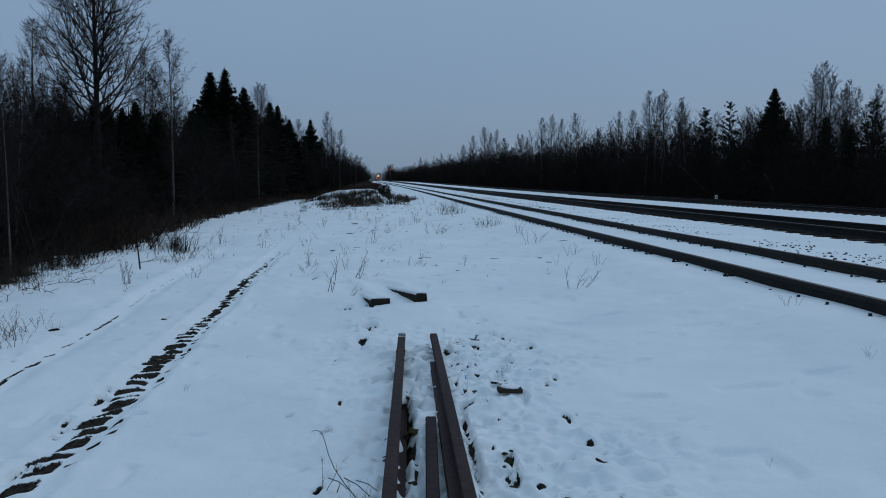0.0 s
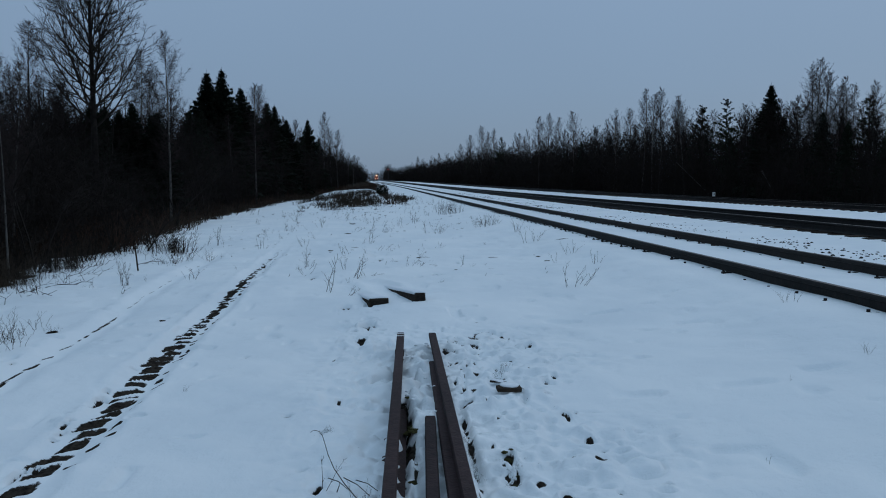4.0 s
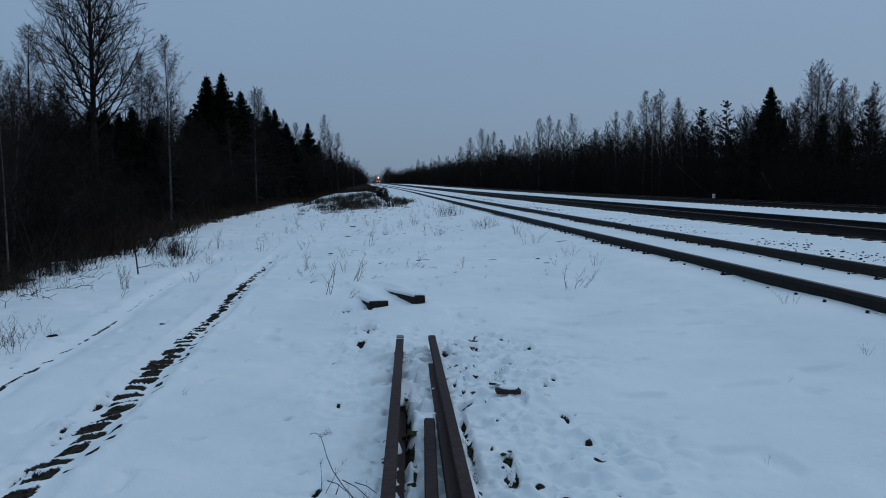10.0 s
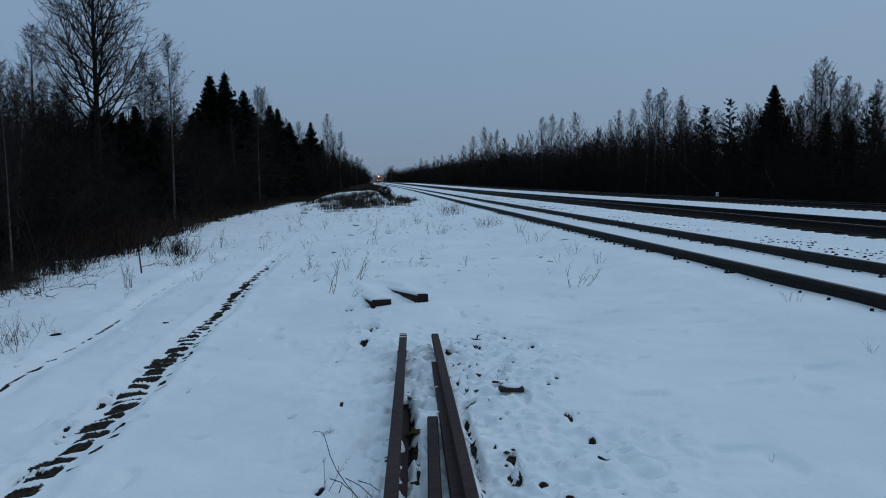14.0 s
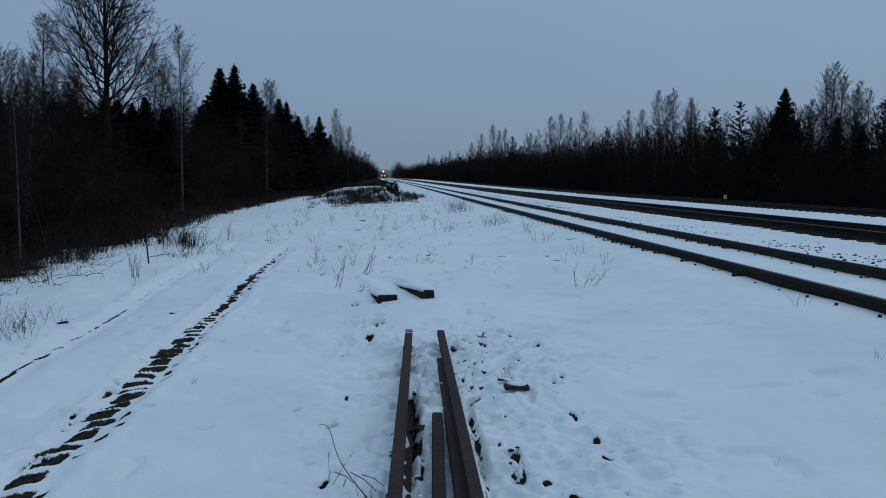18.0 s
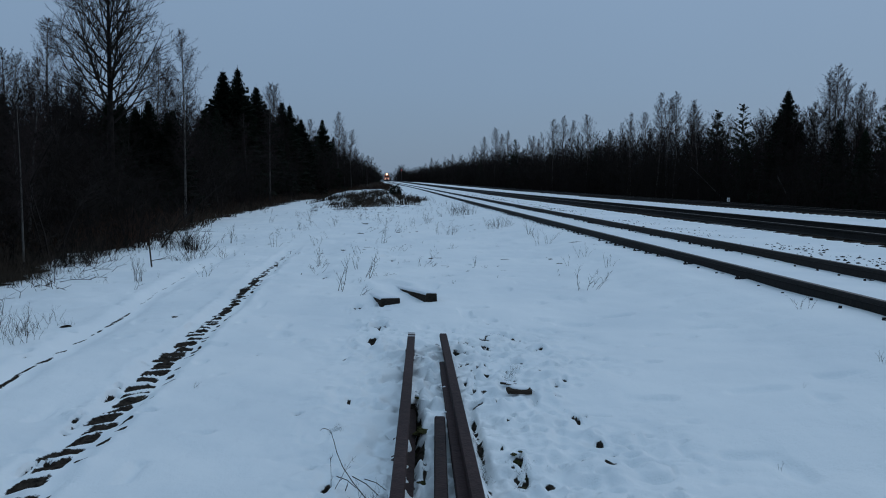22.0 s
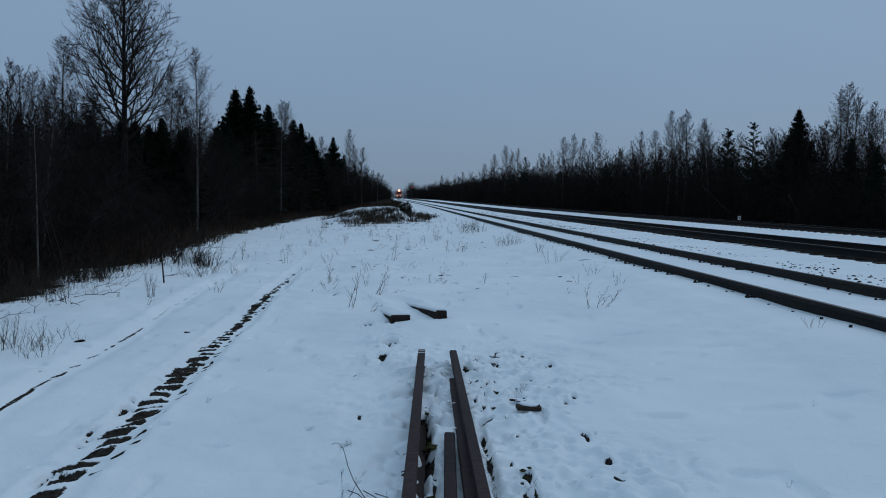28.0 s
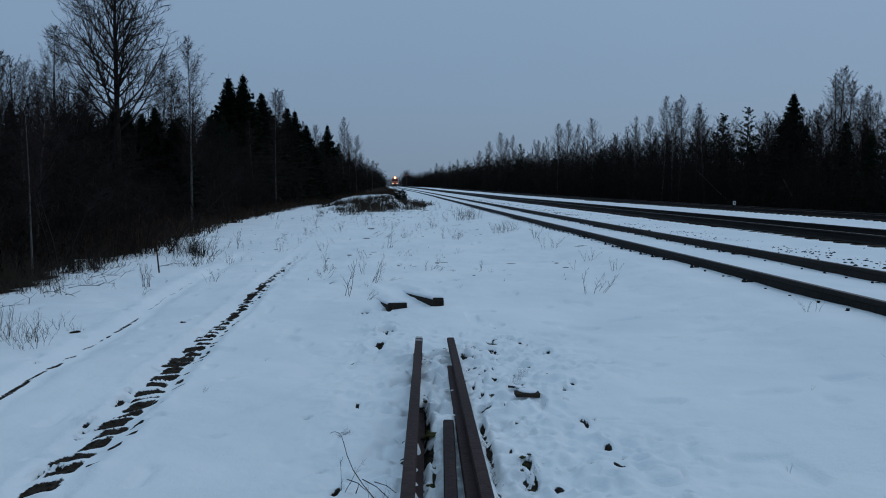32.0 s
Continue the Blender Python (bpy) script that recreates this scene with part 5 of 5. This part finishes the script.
# ---------------------------------------------------------------- litter round the old rails
def tube(points, r0, r1, seg=6):
    """One skin along a bent line."""
    v, f, n = [], [], len(points)
    pts = [Vector(p) for p in points]
    for i, p in enumerate(pts):
        d = (pts[min(i + 1, n - 1)] - pts[max(i - 1, 0)]).normalized()
        u = d.orthogonal().normalized()
        w = d.cross(u)
        r = r0 + (r1 - r0) * i / (n - 1)
        v += [p + (u * math.cos(6.283 * k / seg) + w * math.sin(6.283 * k / seg)) * r for k in range(seg)]
    for i in range(n - 1):
        for k in range(seg):
            k2 = (k + 1) % seg
            f.append((i * seg + k, i * seg + k2, (i + 1) * seg + k2, (i + 1) * seg + k))
    f += [tuple(range(seg))[::-1], tuple(range((n - 1) * seg, n * seg))]
    return mesh_object("tube", v, f, STALK)


bent = tagged(new("bent_stalk", tube([(0.05, 2.85, -0.13), (0.015, 2.9, -0.108), (-0.02, 2.95, -0.086), (-0.064, 3.02, -0.05), (-0.092, 3.08, -0.012), (-0.108, 3.13, 0.02), (-0.12, 3.16, 0.042), (-0.133, 3.172, 0.054), (-0.149, 3.18, 0.057), (-0.162, 3.19, 0.052), (-0.171, 3.2, 0.042)], .0022, .001)), "long bent dry stalk hooked over at its tip", "stalk")
for a, b in [[(-0.09, 3.05, -0.1), (-0.01, 2.98, -0.12)], [(-0.03, 3.1, -0.12), (0.08, 2.95, -0.14)], [(0.02, 3.12, -0.14), (0.11, 3.0, -0.14)], [(-0.05, 2.95, -0.12), (-0.04, 2.97, -0.09)]]:
    m = (Vector(a) + Vector(b)) / 2 + Vector((0.004, 0, .008))
    tagged(new("dry_stick", tube([a, m, b], .0022, .0014)), "short dry brown stick on the snow", "stick", "sticks on the snow")


def fallen_twig(a, b, r=.006, sag=.03):
    """A dead branch from its foot a to its tip b, with two side shoots."""
    a, b = Vector(a), Vector(b)
    side = (b - a).cross(Vector((0, 0, 1))).normalized()
    m = a.lerp(b, .5) + side * sag + Vector((0, 0, sag))
    t = tagged(new("fallen_twig"), "dead brown twig sticking out of the snow", "twig", "sticks on the snow")
    part("stem", tube([a, m, b], r, r * .45), None, t)
    for u, s in ((.45, 1), (.7, -1)):
        q = a.lerp(b, u) + (side * sag + Vector((0, 0, sag))) * (1 - abs(2 * u - 1))
        part("shoot", tube([q, q + (b - a) * .12 + side * s * .06 + Vector((0, 0, .03)), q + (b - a) * .2 + side * s * .09 + Vector((0, 0, .05))], r * .5, r * .25), None, t)


for a, b in STEEP_TWIGS:
    fallen_twig((a[0], a[1], height(a[0], a[1]) - .01), b, .0045)
for a, b in LYING_TWIGS:
    fallen_twig((*a, height(*a) + .015), (*b, height(*b) + .05), .006, .025)
for k in range(16):
    rr = random.Random(200 + k)
    x, y = rr.uniform(-5.4, -4.0), rr.uniform(9.0, 14.5)
    L, a = rr.uniform(.2, .55), rr.uniform(-.9, .9)
    z = height(x, y)
    fallen_twig((x, y, z), (x + L * math.cos(a), y + L * math.sin(a), z + rr.uniform(.03, .2)), .0035, .03)


def clod(name, label, category, x, y, r, mat, seed, flat=.5, up=.0):
    bm = bmesh.new()
    bmesh.ops.create_icosphere(bm, subdivisions=3, radius=1.0)
    o = Vector((seed * 3.7, seed * 1.3, 0))
    for v in bm.verts:
        k = 1 + .45 * noise.noise(v.co * 1.3 + o) + .3 * noise.noise(v.co * 4 + o)
        v.co = Vector((v.co.x * r * k, v.co.y * r * k * 1.1, v.co.z * r * k * flat - r * .2))
    me = bpy.data.meshes.new(name)
    bm.to_mesh(me)
    bm.free()
    me.materials.append(mat)
    t = tagged(new(name, me), label, category, "clods on the snow")
    t.matrix_basis = pose(x, y, height(x, y) + up, 0, 0, seed * 40)
    return t


SOIL = material("dark_soil", (0.010, 0.008, 0.006), (0.05, 0.038, 0.026), 40, 0.95, bump=0.8, gloss=0.05)
for k, (x, y, r) in enumerate([(-3.02, 7.59, 0.06), (-3.1, 7.0, 0.05), (-2.08, 7.93, 0.035), (-0.8, 10.71, 0.045), (0.92, 10.57, 0.03), (-0.73, 25.4, 0.11), (-0.65, 19.88, 0.09), (0.04, 13.41, 0.05), (1.26, 11.17, 0.03), (0.31, 19.8, 0.06), (-1.11, 94.79, 0.2)]):
    clod("soil_clod", "dark clod of soil thawed out of the snow", "clod", x, y, r, SOIL, k + 40, .45)
for k, (x, y, r) in enumerate([(0.93, 3.17, 0.028), (0.96, 3.13, 0.018), (-0.16, 3.39, 0.02), (-0.165, 3.32, 0.017), (-0.23, 8.23, 0.045), (0.02, 7.25, 0.03), (0.82, 5.74, 0.02), (0.63, 4.34, 0.02), (-1.71, 5.12, .028), (-1.82, 4.78, .02)]):
    clod("soil_clod", "dark clod of soil thawed out of the snow", "clod", x, y, r, SOIL, k + 1, .5, .012)
for k, (x, y, r) in enumerate([(0.27, 4.49, 0.03), (0.28, 4.42, 0.045), (0.3, 4.12, 0.05), (0.3, 4.04, 0.06), (0.28, 4.07, 0.05), (0.26, 3.98, 0.045), (0.27, 3.41, 0.035), (0.29, 4.61, 0.03), (0.73, 3.54, 0.036), (0.745, 3.52, 0.028), (0.715, 3.55, 0.026), (0.725, 3.5, .022), (.75, 3.56, .02), (0.755, 3.42, 0.02), (0.735, 3.36, 0.022)]):
    clod("moss_clod", "tuft of olive moss and dead grass in snow", "moss", x, y, r * .52, MOSS, k + 20, .4, .012)


def litter_mesh():
    """Bits of twig, bark and dead leaf strewn on the snow, thickest below the heap."""
    rr = random.Random(77)
    st = Sticks()
    for i in range(520):
        if i % 5 < 3 and i < 420 and i % 2:
            continue
        if i < 300:
            x, y = rr.gauss(-1.0, 1.7), 47 - 24 * rr.random() ** 2.2
        elif i < 420:
            x, y = rr.uniform(-4.8, 3.2), rr.uniform(10, 45)
        else:
            x, y = west_edge(10 + .05 * (i - 420) * 5) + .3 + abs(rr.gauss(0, .8)), 10 + .25 * (i - 420)
        if not -5.2 < x < 3.3:
            continue
        z = height(x, y) + .012
        L = (.015 + .12 * rr.random() ** 3) * (.7 + .02 * y)
        a = rr.uniform(-.7, .7)
        v = Vector((math.cos(a) * L, math.sin(a) * L, rr.uniform(-.01, .05)))
        p = Vector((x, y, z))
        w = (.0025 + .006 * rr.random() ** 2) * (.7 + .012 * y)
        st.stick(p, p + v * .6, w * .7, w)
        st.stick(p + v * .6, p + v + Vector((0, 0, rr.uniform(0, .03))), w, w * .3)
    return st.mesh("litter", STALK, 4)


tagged(new("litter", litter_mesh()), "dark bits of twig and bark strewn on the snow", "litter", kind="stuff")


def debris():
    """Broken boards and a loop of wire, under a dusting of snow."""
    x, y = 0.9, 4.47
    z = height(x, y)
    t = tagged(new("broken_board"), "broken dark board end dusted with snow", "board")
    t.matrix_basis = pose(x, y, z + .02, 10, 3, 7)
    part("plank", box(.15, .055, .024, pose(0, .02, 0), .004), OLD_WOOD, t)
    cap = snow_lump(.005, .07, .03, .052, 301)
    cap.transform(Matrix.Diagonal((1.25, .55, .45, 1)))
    part("snow_cap", cap, SNOW, t, "snow on the board")
    t = tagged(new("board_splinter"), "thin dark splinter of a board", "board")
    x, y = 0.87, 4.7
    t.matrix_basis = pose(x, y, height(x, y) + .015, 0, 8, 10)
    part("splinter", box(.12, .014, .012, None, .003), OLD_WOOD, t)
    cap = snow_lump(.01, .03, .004, .045, 302)
    cap.transform(Matrix.Diagonal((1.2, .6, .4, 1)))
    part("snow_cap", cap, SNOW, t, "snow on the splinter")
    x, y = 0.94, 4.54
    z = height(x, y)
    pts = [(x - .06 + .13 * i / 9, y + .03 * math.sin(i * .5), z + .012 + .035 * math.sin(math.pi * i / 9)) for i in range(10)]
    tagged(new("wire_loop", tube(pts, .0011, .0011)), "thin dark loop of stiff wire", "wire")


debris()


# ---------------------------------------------------------------- stake, sign post, signal
def stake():
    t = tagged(new("stake"), "short dark wooden stake leaning in the snow", "stake")
    t.matrix_basis = pose(-3.815, 12.9, height(-3.82, 12.9), 0, -5, 0)
    part("shaft", cyl(.014, .42, pose(0, 0, .15), 8, .012), OLD_WOOD, t)
    part("broken_top", cyl(.012, .05, pose(.003, 0, .38, 0, 12), 6, .002), END_GRAIN, t)


stake()


def marker_post(x, y, z):
    t = tagged(new("marker_post"), "small white distance marker on a dark post", "marker post")
    g = float(base_height(x, y))
    t.matrix_basis = pose(x, y, g, 0, 0, 25)
    part("post", box(.07, .07, z - g + .05, pose(0, 0, (z - g) / 2), .008), OLD_WOOD, t)
    plate = part("plate", box(.2, .03, .22, pose(0, -.052, z - g), .008), POST_WHITE, t, "white plate")
    part("symbol", box(.045, .008, .11, pose(0.01, -.071, z - g)), DARK_STEEL, plate, "dark mark")


marker_post(*(18.52, 41.0, 0.41))


def railway_signal(x, y, z):
    """Mast signal, its red aspect lit."""
    t = tagged(new("railway_signal"), "tall dark railway signal showing a red light", "railway signal")
    g = float(base_height(x, y))
    t.matrix_basis = pose(x, y, g)
    H = z - g
    part("mast", cyl(.09, H + 1.5, pose(0, 0, (H + 1.5) / 2 - .2), 12), LOCO_DARK, t)
    head = part("signal_head", box(.55, .3, 1.5, pose(0, -.25, H + .35), .12), LOCO_DARK, t, "black signal head")
    part("red_lamp", cyl(.15, .06, pose(0, -.42, H, 90), 20), RED_GLOW, head, "lit red lamp")
    for k in (1, 2):
        part("dark_lamp", cyl(.12, .05, pose(0, -.42, H + .4 * k, 90), 20), GLASS, head)
    for k in range(3):
        part("hood", cyl(.15, .16, pose(0, -.5, H + .4 * k + .13, 80), 12, .14), LOCO_DARK, head)
    part("ladder", box(.32, .03, H, pose(0, .2, H / 2), .01), LOCO_DARK, t)
    part("foundation", box(.7, .7, .5, pose(0, 0, .1), .04), BALLAST, t)


railway_signal(*(5.7, 420.0, 7.55))


# ---------------------------------------------------------------- the locomotive
def wheel_part(parent, x, y):
    w = part("wheel", cyl(.525, .13, pose(0, 0, 0, 0, 90), 28), LOCO_DARK, parent, at=pose(x, y, .525))
    part("flange", cyl(.555, .03, pose(-.06 if x > 0 else .06, 0, 0, 0, 90), 28), DARK_STEEL, w)
    part("hub", cyl(.12, .18, pose(0, 0, 0, 0, 90), 14), DARK_STEEL, w)
    return w


def locomotive():
    t = tagged(new("locomotive"), "red diesel locomotive with lit headlight and buffer lamps", "locomotive")
    # origin on the rail under the front; the body goes away along +y
    L = 18.0
    bm = bmesh.new()
    prof = [(-1.5, 1.25), (-1.55, 1.6), (-1.55, 3.3), (-1.35, 3.95), (-.8, 4.4), (.8, 4.4), (1.35, 3.95), (1.55, 3.3), (1.55, 1.6), (1.5, 1.25)]
    rings = []
    for y, s in ((.55, .0), (.9, .0), (L - .9, .0), (L - .4, .0)):
        rings.append([bm.verts.new((x, y, z)) for x, z in prof])
    # raked nose
    nose = [bm.verts.new((x * .94, .0 + .35 * max(0, (z - 2.3)) / 2.1, min(z, 4.2))) for x, z in prof]
    rings.insert(0, nose)
    for a, b in zip(rings, rings[1:]):
        for k in range(len(prof)):
            k2 = (k + 1) % len(prof)
            bm.faces.new((a[k], a[k2], b[k2], b[k]))
    bm.faces.new(rings[0][::-1])
    bm.faces.new(rings[-1])
    bmesh.ops.recalc_face_normals(bm, faces=bm.faces[:])
    bmesh.ops.bevel(bm, geom=[e for e in bm.edges if e.calc_face_angle(0) > .3], offset=.05, segments=2, affect='EDGES')
    body = part("body", bm, LOCO_RED, t)
    part("roof_hatch", box(1.3, 4, .18, pose(0, 7, 4.46), .05), LOCO_DARK, body)
    part("exhaust", cyl(.22, .3, pose(0, 8.2, 4.62), 14), LOCO_DARK, body)
    part("horn", cyl(.06, .45, pose(.35, .9, 4.5, 90), 10, .11), DARK_STEEL, body)
    for x in (-.68, .68):
        part("windscreen", box(1.05, .04, .78, pose(x, .14, 3.1, -11), .05), GLASS, body, "dark cab windscreen")
        part("wiper", box(.03, .03, .55, pose(x * .7, .1, 3.0, -11, 18)), DARK_STEEL, body)
    for s in (-1, 1):
        part("side_window", box(.04, .8, .7, pose(1.555 * s, 1.5, 3.0), .05), GLASS, body)
        part("cab_door", box(.04, .75, 1.9, pose(1.555 * s, 2.7, 2.3), .03), LOCO_DARK, body)
        part("handrail", cyl(.02, 1.5, pose(1.62 * s, 2.25, 2.2), 8), LOCO_STRIPE, body)
        for k in range(5):
            part("grille", box(.04, 1.3, .9, pose(1.555 * s, 5 + 2 * k, 3.0), .03), LOCO_DARK, body)
    part("stripe", box(2.95, .05, .14, pose(0, -.03, 2.3), .02), LOCO_STRIPE, body, "cream stripe across the front")
    house = part("headlight_housing", cyl(.66, .3, pose(0, .12, 4.3, 90), 24), LOCO_DARK, t)
    part("headlight", cyl(.38, .06, pose(0, -.07, 4.3, 90), 24), HEAD_GLOW, house, "lit bright headlight")
    part("halo_ring", cyl(.6, .04, pose(0, -.04, 4.3, 90), 24), RING_GLOW, house, "glowing orange ring in place of the headlight's halo")
    for s in (-1, 1):
        h2 = part("buffer_lamp_housing", cyl(.25, .16, pose(.93 * s, -.02, 1.48, 90), 18), LOCO_DARK, t)
        part("buffer_lamp", cyl(.2, .05, pose(.93 * s, -.11, 1.48, 90), 18), LAMP_GLOW, h2, "lit buffer lamp")
    part("underframe", box(2.9, L - .6, .45, pose(0, L / 2, 1.05), .04), LOCO_DARK, t)
    part("buffer_beam", box(2.9, .2, .5, pose(0, .0, 1.08), .03), LOCO_DARK, t)
    part("coupler", box(.4, .6, .35, pose(0, -.35, 1.05), .06), DARK_STEEL, t)
    part("snow_plough", box(2.6, .12, .55, pose(0, -.15, .5, 18), .03), LOCO_DARK, t)
    part("fuel_tank", box(2.4, 4.5, .8, pose(0, L / 2, .62), .15), LOCO_DARK, t)
    wheels = []
    for y in (2.2, 4.05, 5.9, 12.1, 13.95, 15.8):
        for x in (-.8, .8):
            wheels.append(wheel_part(t, x, y))
    for y in (4.05, 13.95):
        for s in (-1, 1):
            part("bogie_frame", box(.18, 4.6, .35, pose(1.05 * s, y, .72), .05), LOCO_DARK, t)
    return t, wheels


LOCO, WHEELS = locomotive()


def line_x(y):
    """The locomotive's line: it comes over a crossover far off and then keeps to the first track."""
    over = float(np.interp(y, [464, 490, 506, 521, 538, 553, 568, 585, 601, 637, 679, 700], [0, -.2, -.75, -1.05, -.75, 0, 1.0, 1.55, 1.45, .55, -.55, -.9]))
    return 5.15 + float(bend(y)) + over


def motions():
    rows = []
    for k in range(0, 33):
        y = 700 - 10.5 * k
        yaw = math.degrees(math.atan2(line_x(y) - line_x(y + 18), 18))
        rows.append((k, pose(line_x(y), y, 0.14 + float(rise(y)), 0, 0, yaw)))
    walk(LOCO, rows)
    for w in WHEELS:
        x, y = w.location.x, w.location.y
        spin = []
        # at this speed the wheels turn about three times a second
        for k in range(0, 32 * 15 + 1):
            spin.append((k / 15, pose(x, y, .525, math.degrees(k / 15 * 10.5 / .525))))
        walk(w, spin)


motions()
